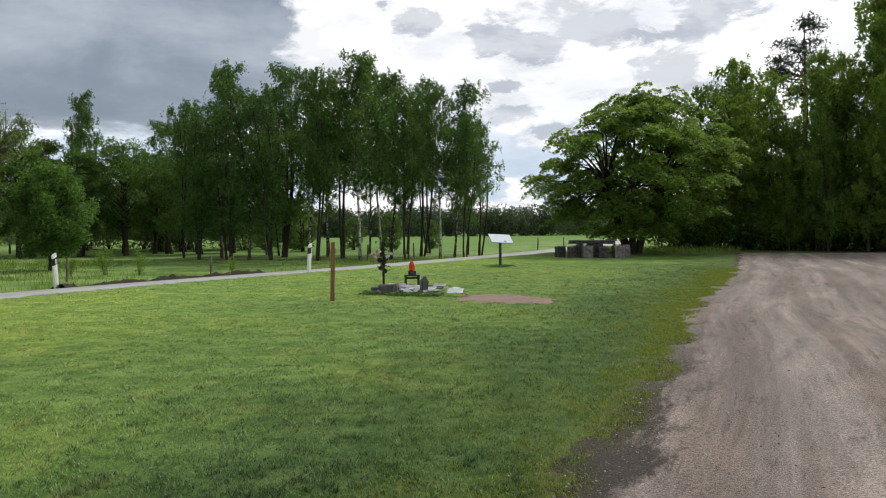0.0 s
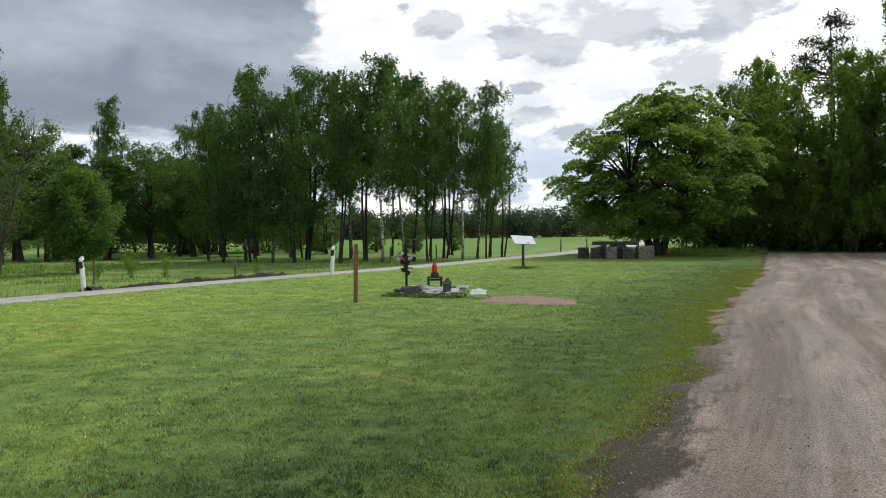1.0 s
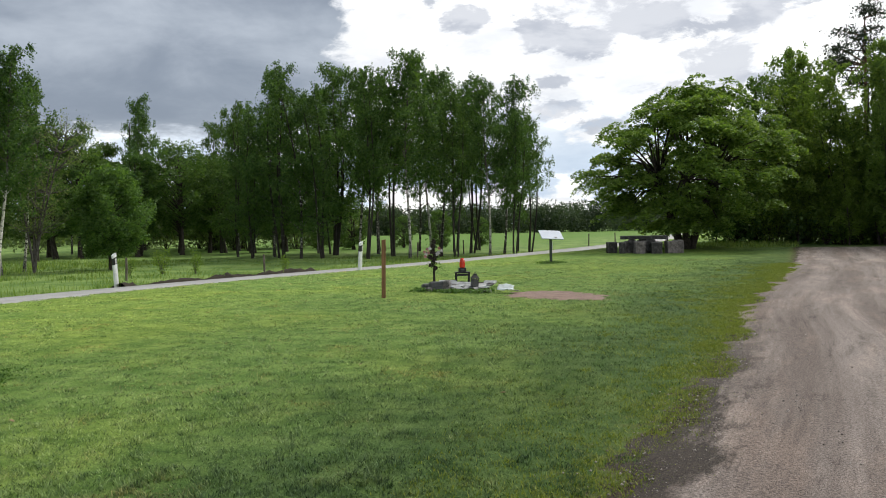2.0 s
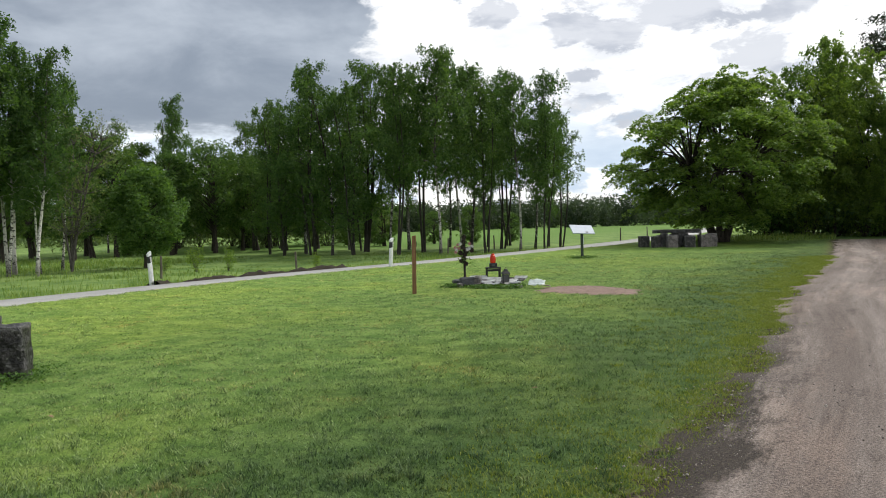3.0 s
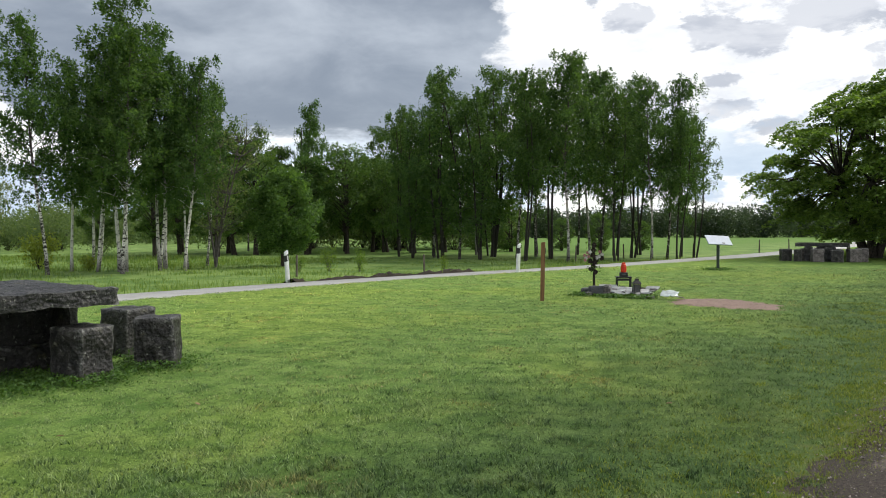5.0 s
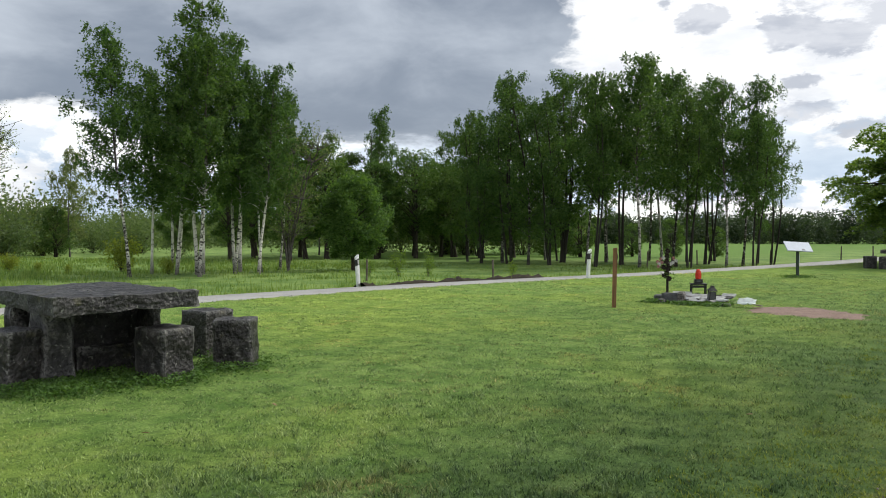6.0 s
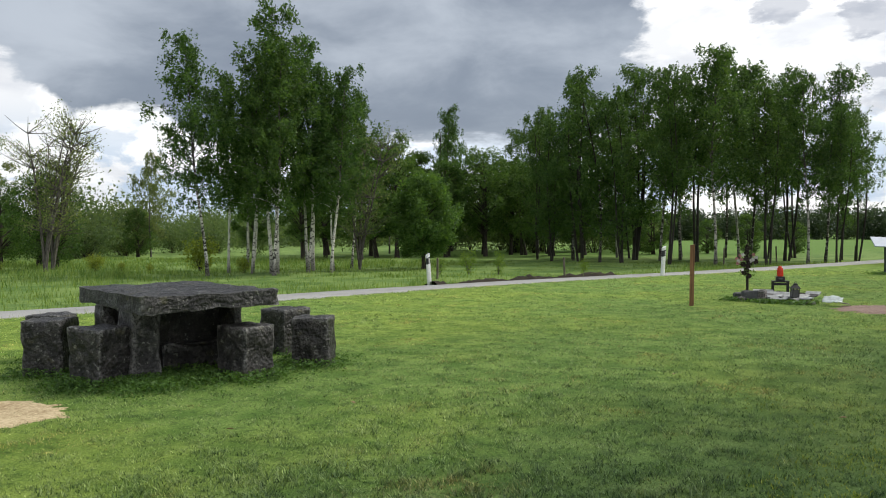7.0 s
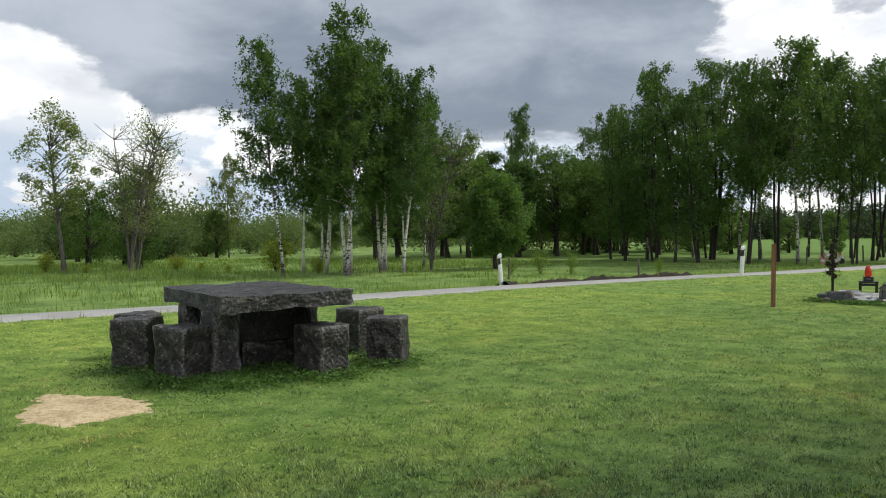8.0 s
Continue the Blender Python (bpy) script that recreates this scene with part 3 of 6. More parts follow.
def build_track():
    """The gravel track: its ragged edge, wheel ruts and crown."""
    n = len(TRACK)
    cols = np.concatenate([np.linspace(-0.85, 0.9, 26), np.linspace(1.05, 9.5, 26)])
    s = np.cumsum(np.r_[0, np.linalg.norm(np.diff(TRACK, axis=0), axis=1)])
    verts, lane = [], []
    for ci, c in enumerate(cols):
        p = TRACK - TRACK_N * c
        rut = -0.010 * math.exp(-((c - 1.0) / 0.3) ** 2) - 0.010 * math.exp(-((c - 2.7) / 0.35) ** 2) - 0.010 * math.exp(-((c - 4.6) / 0.4) ** 2)
        rise = np.array([0.006 * noise.noise(Vector((a * 0.8, c * 0.9, 0))) + 0.003 * noise.noise(Vector((a * 3, c * 3, 4.0))) for a in s])
        torn = np.array([0.30 * noise.noise(Vector((a * 0.9, c * 1.6, 3.0))) + 0.24 * noise.noise(Vector((a * 2.8, c * 4.0, 9.0))) + 0.16 * noise.noise(Vector((a * 7, c * 9, 2.0))) for a in s])
        z = height(p) + np.clip(0.10 * (c - 0.04 + torn), -0.03, 0.022) + (rut + rise if c > 0.4 else 0.0)
        verts.append(np.column_stack([p, z]))
        lane.append(np.column_stack([np.full(n, c), s, np.zeros(n)]))
    m = len(cols)
    i, j = np.meshgrid(np.arange(m - 1), np.arange(n - 1), indexing="ij")
    faces = np.stack([i * n + j, (i + 1) * n + j, (i + 1) * n + j + 1, i * n + j + 1], -1).reshape(-1, 4)
    ob = raw("gravel_track", np.concatenate(verts), faces, GRAVEL, smooth=True)
    ob.data.attributes.new("lane", "FLOAT_VECTOR", "POINT").data.foreach_set("vector", np.concatenate(lane).astype(np.float32).ravel())
    tagged(ob, "brownish grey gravel track with worn wheel ruts", "track", kind="structure")


build_track()


def inside_depth(p, line):
    """How far a place lies inside an outline (negative outside), in metres."""
    best, hit = 1e9, False
    for (x0, y0), (x1, y1) in zip(line, line[1:] + line[:1]):
        dx, dy = x1 - x0, y1 - y0
        t = max(0.0, min(1.0, ((p[0] - x0) * dx + (p[1] - y0) * dy) / (dx * dx + dy * dy)))
        best = min(best, math.hypot(p[0] - x0 - t * dx, p[1] - y0 - t * dy))
        if (y0 > p[1]) != (y1 > p[1]) and p[0] < dx * (p[1] - y0) / dy + x0:
            hit = not hit
    return best if hit else -best


def patch(name, outline, mat, label, category, fine=0.035, ragged=1.0):
    """A bare patch that rises a few millimetres through the lawn, with a broken edge."""
    xs, ys = [p[0] for p in outline], [p[1] for p in outline]
    nx, ny = int((max(xs) - min(xs) + 0.5) / fine), int((max(ys) - min(ys) + 0.5) / fine)
    verts = []
    for i in range(nx):
        for j in range(ny):
            p = (min(xs) - 0.25 + i * fine, min(ys) - 0.25 + j * fine)
            q = Vector((p[0], p[1], 0))
            d = inside_depth(p, outline) + ragged * (0.10 * noise.noise(q * 5) + 0.09 * noise.noise(q * 13) + 0.05 * noise.noise(q * 31))
            verts.append((p[0], p[1], ground_at(*p) + max(-0.03, min(0.012, 0.10 * d)) + 0.004 * noise.noise(q * 17)))
    faces = [(i * ny + j, (i + 1) * ny + j, (i + 1) * ny + j + 1, i * ny + j + 1) for i in range(nx - 1) for j in range(ny - 1)]
    return tagged(raw(name, verts, faces, mat, smooth=True), label, category, kind="structure")


SAND_LINE = [(-5.85, 3.66), (-6.4, 4.08), (-6.75, 4.5), (-6.2, 4.70), (-5.65, 4.70), (-5.3, 4.38), (-5.45, 3.8)]
DIRT_LINE = [(0.40, 15.75), (0.55, 16.75), (1.15, 17.2), (1.75, 16.9), (2.35, 15.7), (2.15, 14.7), (1.3, 14.9)]
patch("sand_patch", SAND_LINE, SAND, "bare patch of pale sawdust and sand in the lawn", "bare patch")
patch("dirt_patch", DIRT_LINE, PINK, "bare reddish dirt patch before the memorial", "bare patch", 0.05, 2.4)

# ---- trees ----


def birch(seed, tall=12.0, full=2.4, bare=0.26, count=22000, lean=0.5, mat=None, bark=None, stems=1, droop=1.0, leaf=0.066, name="birch_tree", label="slender silver birch with pale trunk and hanging green foliage", group="birches by the road"):
    """A birch-like tree: slender stems, steep branches, leaf sprays hanging from them in clusters."""
    rng = np.random.default_rng(seed)
    root = empty(name, Matrix(), label, "tree", group)
    dx, dy = rng.normal(0, lean, 2)

    def stem(h):
        u = h / tall
        return np.array([dx * u * u + 0.12 * math.sin(u * 7 + seed), dy * u * u + 0.12 * math.cos(u * 6 + seed), h])

    paths = [[(stem(tall * u), 0.080 * (1 - u) ** 0.9 + 0.008) for u in np.linspace(0, 0.97, 14)]]
    paths[0][0] = (stem(0) - np.array([0, 0, 0.15]), 0.125)
    for k in range(stems - 1):
        a = k * 2.3 + seed
        out = np.array([math.cos(a), math.sin(a)])
        gap, lift = rng.uniform(0.10, 0.35), rng.uniform(0.5, 1.5)
        paths.append([(stem(tall * u) + np.array([*(out * (gap + lift * u ** 0.8)), -0.12 if u == 0 else 0.0]), 0.068 * (1 - u) + 0.010) for u in np.linspace(0, 0.8, 9)])
    pts = []
    n = 46
    per = 13
    for i in range(n):
        u = bare + (0.985 - bare) * ((i + rng.uniform(0, 0.9)) / n)
        v = (u - bare) / (1 - bare)
        shape = min(1.0, 0.60 + 1.3 * v) * (1.0 - v) ** 0.50 * 0.95 + 0.09
        reach = 0.86 * full * shape * rng.choice((0.45, 0.75, 0.95, 1.2))
        a = i * 2.4 + rng.uniform(-0.7, 0.7)
        p0 = stem(tall * max(0.1, u - 0.03))
        rise = rng.uniform(0.6, 1.6)
        way = np.array([math.cos(a), math.sin(a), 0])

        def along(q):
            return p0 + way * reach * q + np.array([0, 0, reach * (rise * q - 0.55 * q * q)])

        paths.append([(along(q), 0.026 * (1 - q) * (1.1 - u) + 0.006) for q in (0, 0.35, 0.7, 1.0)])
        knots = np.clip([0.35, 0.62, 0.85, 1.0] + rng.normal(0, 0.06, 4), 0.1, 1.08)
        k = max(4, int(count / n * (0.30 + reach / full) / 1.15 / per))
        for j in range(k):
            top = along(rng.choice(knots)) + rng.normal(0, 0.11 + 0.05 * reach, 3) * np.array([1, 1, 1.1])
            drop = rng.uniform(0.15, 0.85) * droop * (0.5 + 0.5 * rng.uniform())
            d = np.linspace(0, 1, per)[:, None] * np.array([[rng.normal(0, 0.13), rng.normal(0, 0.13), -drop]])
            q = top + d + rng.normal(0, 0.05, (per, 3))
            q[:, 2] = np.maximum(q[:, 2], tall * bare * 0.30 + rng.uniform(0.2, 2.6))
            pts.append(q)
    verts, faces = tubes(paths, 5)
    raw("trunk", verts, faces, bark or BIRCH, root, smooth=True)
    v, f = leaves(np.concatenate(pts), rng, leaf, 0.4, 0.5, 0.62)
    raw("crown", v, f, mat or LEAF_BIRCH, root)
    return root


def broadleaf(seed, tall, wide, bare, count, mat, bark, size=0.13, clumps=34, flat=0.7, label="", kind_name="broadleaf_tree", category="tree", group="", stems=1, fork=0.3, thick=1.0):
    """A deciduous tree: forked trunk, limbs out to leaf clumps that make up an uneven crown."""
    rng = np.random.default_rng(seed)
    root = empty(kind_name, Matrix(), label, category, group)
    paths, pts = [], []
    lean = rng.normal(0, 0.04 * tall, (stems, 2))
    for k in range(stems):
        o = rng.normal(0, 0.18 if stems > 1 else 0.0, 2)
        r = tall * 0.020 * thick * (1.0 if stems == 1 else 0.75)
        paths.append([((o[0] + lean[k][0] * u, o[1] + lean[k][1] * u, tall * 0.8 * u - 0.15), r * (1 - 0.8 * u) + 0.02 + (0.06 if u == 0 else 0)) for u in np.linspace(0, 1, 8)])
    for i in range(clumps):
        u = (i + 0.5) / clumps
        v = bare + (1 - bare) * u
        ring = math.sin(math.pi * (0.10 + 0.86 * u)) ** 0.65
        a = i * 2.399 + rng.uniform(-0.4, 0.4)
        rad = wide * ring * rng.uniform(0.45, 1.0)
        c = np.array([math.cos(a) * rad, math.sin(a) * rad, tall * v * rng.uniform(0.93, 1.02)])
        k = i % stems
        h = max(tall * fork * 0.6, min(tall * 0.75, c[2] - rad * 0.7))
        b = np.array([lean[k][0] * h / tall, lean[k][1] * h / tall, h])
        mid = b + (c - b) * 0.55 + np.array([0, 0, 0.12 * rad])
        paths.append([(b, (0.010 * tall * (1 - v) + 0.025) * thick), (mid, 0.028 * thick), (c, 0.010 * thick)])
        m = int(1.45 * count / clumps * rng.uniform(0.6, 1.4))
        blob = wide * rng.uniform(0.17, 0.33) * (0.80 if wide > 4 else 1.0)
        d = rng.normal(size=(m, 3))
        d /= np.linalg.norm(d, axis=1)[:, None]
        d *= (rng.uniform(0.15, 1, m) ** 0.5)[:, None] * blob
        d[:, 2] *= flat
        d += rng.normal(0, 0.05 * wide, (m, 3)) * 0.6
        pts.append(c + d)
    verts, faces = tubes(paths, 6)
    raw("trunk", verts, faces, bark, root, smooth=True)
    v, f = leaves(np.concatenate(pts), rng, size * 1.12, 0.4, 0.1, 0.65, 0.35)
    raw("crown", v, f, mat, root)
    return root


def bush(seed, tall, wide, count, mat, label, size=0.09, thick=1.0, bark=None):
    rng = np.random.default_rng(seed)
    root = empty("bush", Matrix(), label, "bush", "bushes in the meadow")
    paths, pts = [], []
    for i in range(14):
        a, lean = rng.uniform(0, 6.28), rng.uniform(0.1, 0.9)
        tip = np.array([math.cos(a) * wide * lean, math.sin(a) * wide * lean, tall * rng.uniform(0.5, 1.0) * (1.1 - 0.4 * lean)])
        paths.append([((0, 0, -0.1), 0.03 * thick), (tip * 0.5 + np.array([0, 0, 0.1]), 0.018 * thick), (tip, 0.006 * thick)])
        m = count // 14
        s = rng.beta(2.2, 1.0, m)[:, None]
        pts.append(tip * s + rng.normal(0, 0.22 * wide, (m, 3)) * np.array([1, 1, 0.7]))
    p = np.concatenate(pts)
    p[:, 2] = np.abs(p[:, 2]) + 0.05
    verts, faces = tubes(paths, 5)
    raw("branch_frame", verts, faces, bark or BARK, root)
    v, f = leaves(p, rng, size * 1.2, 0.4, 0.1, 0.6)
    raw("foliage", v, f, mat, root)
    return root


def pine(seed, tall):
    """A tall pine: bare reddish stem with flat needle layers at the top."""
    rng = np.random.default_rng(seed)
    root = empty("pine_tree", Matrix(), "tall pine with bare reddish stem and dark needle clumps", "tree")
    paths = [[((0.3 * math.sin(u * 4), 0.2 * math.sin(u * 3), tall * 0.97 * u - 0.1), 0.22 * (1 - u) + 0.04) for u in np.linspace(0, 1, 10)]]
    pts = []
    for i in range(24):
        u = rng.choice((0.66, 0.74, 0.80, 0.88, 0.95)) + rng.uniform(-0.02, 0.03)
        a = i * 2.4
        reach = 2.6 * math.sin(math.pi * (0.30 + 0.60 * (u - 0.64) / 0.34)) * rng.uniform(0.5, 1.1)
        b = np.array([0, 0, tall * u])
        c = b + np.array([math.cos(a) * reach, math.sin(a) * reach, 0.25 * reach])
        paths.append([(b, 0.06), (b + (c - b) * 0.5, 0.04), (c, 0.015)])
        m = 230
        s = rng.uniform(0.62, 1.08, m)[:, None]
        pts.append(b + (c - b) * s + rng.normal(0, 1, (m, 3)) * np.array([0.42, 0.42, 0.20]))
    verts, faces = tubes(paths, 6)
    raw("trunk", verts, faces, PINE_BARK, root, smooth=True)
    v, f = leaves(np.concatenate(pts), rng, 0.12, 0.4, -0.3, 0.4)
    raw("crown", v, f, LEAF_PINE, root)
    return root


def spare_tree(seed, tall):
    """A thin half-bare tree with many fine twigs and few leaves."""
    rng = np.random.default_rng(seed)
    root = empty("thin_tree", Matrix(), "thin half-bare tree with grey twigs and sparse leaves", "tree")
    paths, pts = [], []
    for k in range(4):
        lean = rng.normal(0, 0.13 * tall, 2)
        stem = [np.array([lean[0] * u ** 1.3, lean[1] * u ** 1.3, tall * u * rng.uniform(0.9, 1)]) for u in np.linspace(0, 1, 8)]
        paths.append([(p, 0.07 * (1 - i / 8) + 0.01) for i, p in enumerate(stem)])
        for i in range(40):
            j = rng.integers(2, 8)
            a = rng.uniform(0, 6.28)
            r = rng.uniform(0.4, 1.4)
            tip = stem[j] + np.array([math.cos(a) * r, math.sin(a) * r, rng.uniform(0.1, 1.1)])
            mid = (stem[j] + tip) / 2 + np.array([0, 0, -0.05])
            paths.append([(stem[j], 0.022), (mid, 0.014), (tip, 0.006)])
            if rng.uniform() < 0.75:
                pts.append(mid + (tip - mid) * rng.uniform(0, 1.1, (40, 1)) + rng.normal(0, 0.17, (40, 3)))
    verts, faces = tubes(paths, 4)
    raw("trunk", verts, faces, GREY_BARK, root)
    v, f = leaves(np.concatenate(pts), rng, 0.05, 0.4, 0.3, 0.5)
    raw("crown", v, f, LEAF_GREY, root)
    return root


def plant(makers, spots, rng, native):
    """Stand trees of these kinds at (x, y, height); the first of each is the original."""
    used = set()
    for i, (x, y, h) in enumerate(spots):
        k = i % len(makers)
        s = h / native[k]
        m = pose(x, y, ground_at(x, y) - 0.05, rng.uniform(-2.5, 2.5), rng.uniform(-2.5, 2.5), rng.uniform(0, 360)) @ Matrix.Diagonal((s * rng.uniform(0.92, 1.08), s * rng.uniform(0.92, 1.08), s, 1))
        if k not in used:
            makers[k].matrix_basis = m
            used.add(k)
        else:
            copy_thing(makers[k], m)


def build_birches():
    rng = np.random.default_rng(11)
    front = [(-24.3, 27.9, 10.8), (-25.4, 31.0, 10.0), (-22.75, 30.5, 12.8), (-21.3, 29.05, 11.7), (-21.3, 31.5, 12.0), (-22.1, 33.3, 11.3), (-19.8, 31.3, 10.8), (-21.6, 36.0, 11.4), (-27.3, 34.5, 10.2)]
    main_row = [(-16.7, 52.3, 10.6), (-12.75, 48.3, 11.9), (-11.0, 46.4, 11.6), (-9.6, 46.0, 11.8), (-9.9, 51.0, 12.8), (-8.0, 49.3, 11.9), (-6.75, 44.4, 10.8), (-5.9, 47.6, 12.1), (-4.6, 44.7, 12.0), (-3.0, 49.9, 12.0), (-1.95, 45.9, 11.1), (-1.2, 52.0, 11.8), (-0.05, 47.0, 10.9), (0.8, 50.0, 11.3), (1.45, 48.0, 9.7), (2.55, 51.5, 8.9)]
    behind = [(-12.2, 56.6, 12.0), (-5.2, 57.7, 12.6), (-8.2, 59.4, 12.6), (-14.6, 53.0, 11.0), (-2.5, 55.5, 11.5), (-0.8, 57.0, 10.8), (-10.8, 54.5, 12.0), (-13.8, 50.2, 11.6), (-7.3, 52.0, 12.2), (-4.0, 52.4, 12.3), (1.9, 54.0, 10.0), (-14.9, 49.0, 10.9), (-23.6, 30.4, 11.4), (-20.9, 33.0, 10.8)]
    left = [(-28.8, 63.7, 13.3), (-35.6, 65.9, 12.3), (-19.8, 65.0, 12.9), (-24.9, 70.7, 11.8), (-21.3, 66.7, 13.2), (-30.7, 68.4, 13.8)]
    grove = main_row + behind[:12]
    dark = "tall slender birch with dark trunk and deep green crown"
    low = [birch(1, full=2.7, bare=0.14, bark=BIRCH_DARK, stems=2, label=dark), birch(2, full=2.5, bare=0.20, bark=BIRCH_DARK, stems=3, label=dark), birch(3, full=2.6, bare=0.16, bark=BIRCH_GREY)]
    plant(low, [p for p in grove if p[0] < -8.9] + left, rng, [12.0] * 3)
    high = [birch(4, full=2.4, bare=0.38, lean=1.0, bark=BIRCH_GREY, count=20000), birch(5, full=2.5, bare=0.30, bark=BIRCH_DARK, stems=2, count=20000, label=dark), birch(6, full=2.3, bare=0.42, lean=0.9, bark=BIRCH_DARK, stems=2, count=18000, label=dark), birch(7, full=2.4, bare=0.34, bark=BIRCH_GREY, count=19000)]
    plant(high, [p for p in grove if p[0] >= -8.9], rng, [12.0] * 4)
    bright = [birch(8, full=2.3, bare=0.31, stems=1, lean=0.4), birch(9, full=2.2, bare=0.36, stems=1, lean=0.35), birch(10, full=2.4, bare=0.27, stems=2)]
    plant(bright, front + behind[12:], rng, [12.0] * 3)


build_birches()


def build_woods():
    rng = np.random.default_rng(12)
    words = "dense green woodland tree with dark trunk"
    kinds = [broadleaf(21, 10, 2.7, 0.24, 8600, LEAF_DARK, BARK, 0.09, 52, label=words, group="woodland trees"),
             broadleaf(22, 10, 2.2, 0.20, 8200, LEAF_BIRCH, BARK, 0.088, 48, label=words, group="woodland trees"),
             broadleaf(23, 10, 3.1, 0.28, 9200, LEAF_DARK, BARK, 0.092, 60, label=words, group="woodland trees", stems=2)]
    left = [(-27.9, 53.0, 9.5), (-31.0, 62.7, 10.1), (-22.8, 57.6, 9.4), (-22.2, 62.1, 10.3), (-29.2, 74.4, 10.9), (-34.4, 77.6, 10.8), (-27.6, 80.3, 11.0), (-29.3, 52.4, 10.3), (-29.9, 57.7, 10.2), (-25.8, 65.1, 10.2), (-27.8, 47.4, 9.8), (-17.5, 58.5, 10.0), (-31.5, 46.0, 9.0), (-33.5, 52.0, 9.6), (-38.5, 60.0, 10.5), (-19.0, 72.0, 10.5), (-33.0, 58.0, 9.8), (-36.5, 54.0, 9.2), (-26.2, 58.5, 10.0), (-24.8, 55.0, 9.0), (-20.4, 60.5, 10.0), (-39.5, 51.0, 8.8), (-15.8, 61.0, 10.4), (-24.0, 76.0, 11.0)]
    right = [(16.0, 49.6, 10.2), (19.6, 51.4, 12.6), (19.1, 46.2, 10.0), (24.0, 49.5, 11.8), (22.6, 46.9, 11.2), (26.1, 45.0, 16.4), (25.3, 41.8, 16.8), (26.5, 39.0, 13.0), (19.9, 47.0, 9.2), (17.8, 49.4, 11.8), (27.4, 42.6, 10.0), (27.5, 44.5, 13.5), (13.9, 50.5, 7.0), (28.5, 35.0, 12.0), (31.0, 40.0, 14.0), (21.5, 55.0, 12.0), (17.0, 56.0, 9.0), (29.5, 31.0, 12.0), (12.0, 55.0, 7.5), (26.0, 54.0, 10.5)]
    plant(kinds, left, rng, [11.2] * 3)
    tall = [birch(61, full=3.0, bare=0.07, count=21000, mat=LEAF_OAK, bark=BARK, stems=2, droop=0.8, leaf=0.086, name="broadleaf_tree", label=words, group="woodland trees"),
            birch(62, full=2.7, bare=0.05, count=21000, mat=LEAF_WOOD, bark=BARK, stems=2, droop=1.1, leaf=0.086, name="broadleaf_tree", label="tall green tree hung with leaves to the ground", group="woodland trees"),
            birch(63, full=3.2, bare=0.09, count=21000, mat=LEAF_WOOD, bark=BARK, droop=0.6, leaf=0.086, name="broadleaf_tree", label=words, group="woodland trees")]
    fill = [(17.5, 46.5, 10.7), (19.5, 45.2, 9.4), (20.8, 43.8, 11.0), (23.8, 42.0, 12.4), (22.4, 45.6, 10.8), (25.5, 43.4, 16.0), (26.8, 46.2, 17.2), (16.2, 47.6, 9.0), (18.6, 48.6, 11.0), (23.6, 38.8, 12.5), (27.5, 47.5, 16.5)]
    plant(tall, right + fill, rng, [12.0] * 3)
    lit = birch(26, full=2.3, bare=0.04, count=21000, mat=LEAF_LIGHT, bark=BARK, droop=1.3, name="broadleaf_tree", label="tall yellowish green tree at the wood's edge", group="woodland trees")
    plant([lit], [(22.4, 45.4, 10.6), (24.2, 43.6, 12.0), (20.5, 45.9, 8.0), (26.8, 41.2, 10.0), (18.2, 47.2, 7.2), (16.7, 49.0, 6.8), (20.4, 42.2, 8.8), (21.8, 40.6, 9.8), (23.0, 39.4, 10.6), (18.9, 43.6, 6.6)], rng, [12.0])
    scrub = broadleaf(24, 6.0, 2.4, 0.08, 6200, LEAF_DARK, BARK, 0.08, 40, label="low dark woodland tree behind the birches", group="woodland trees", stems=2)
    plant([scrub], [(-11.5, 66.0, 4.6), (-7.6, 69.0, 3.9), (-4.2, 67.5, 4.4), (-0.8, 70.0, 3.6), (-14.6, 68.0, 5.6)], rng, [6.2])
    p = pine(27, 16.0)
    p.matrix_basis = pose(24.6, 56.7, -0.1) @ Matrix.Scale(1.02, 4)
    plant([p], [(25.6, 56.5, 16.0), (32.5, 47.0, 17.0)], rng, [16.0])
    under = bush(28, 2.6, 1.9, 2200, LEAF_BIRCH, "dark green undergrowth at the wood's edge", 0.085)
    spots = [(14.3 + i * 0.80 + rng.uniform(-0.5, 0.5), 49.0 - i * 0.40 + rng.uniform(-0.8, 0.8) + (1.5 if i % 2 else 0), rng.uniform(1.8, 3.6)) for i in range(24)]
    plant([under], spots, rng, [2.6])
    bright = bush(29, 3.6, 1.5, 5600, LEAF_LIGHT, "yellowish green sapling at the wood's edge", 0.05)
    plant([bright], [(18.6, 45.6, 4.2), (21.4, 44.2, 5.2), (23.6, 42.6, 4.6), (20.0, 44.6, 3.2), (25.6, 40.2, 5.0), (16.4, 47.2, 3.4), (24.6, 41.8, 6.2)], rng, [3.6])


build_woods()


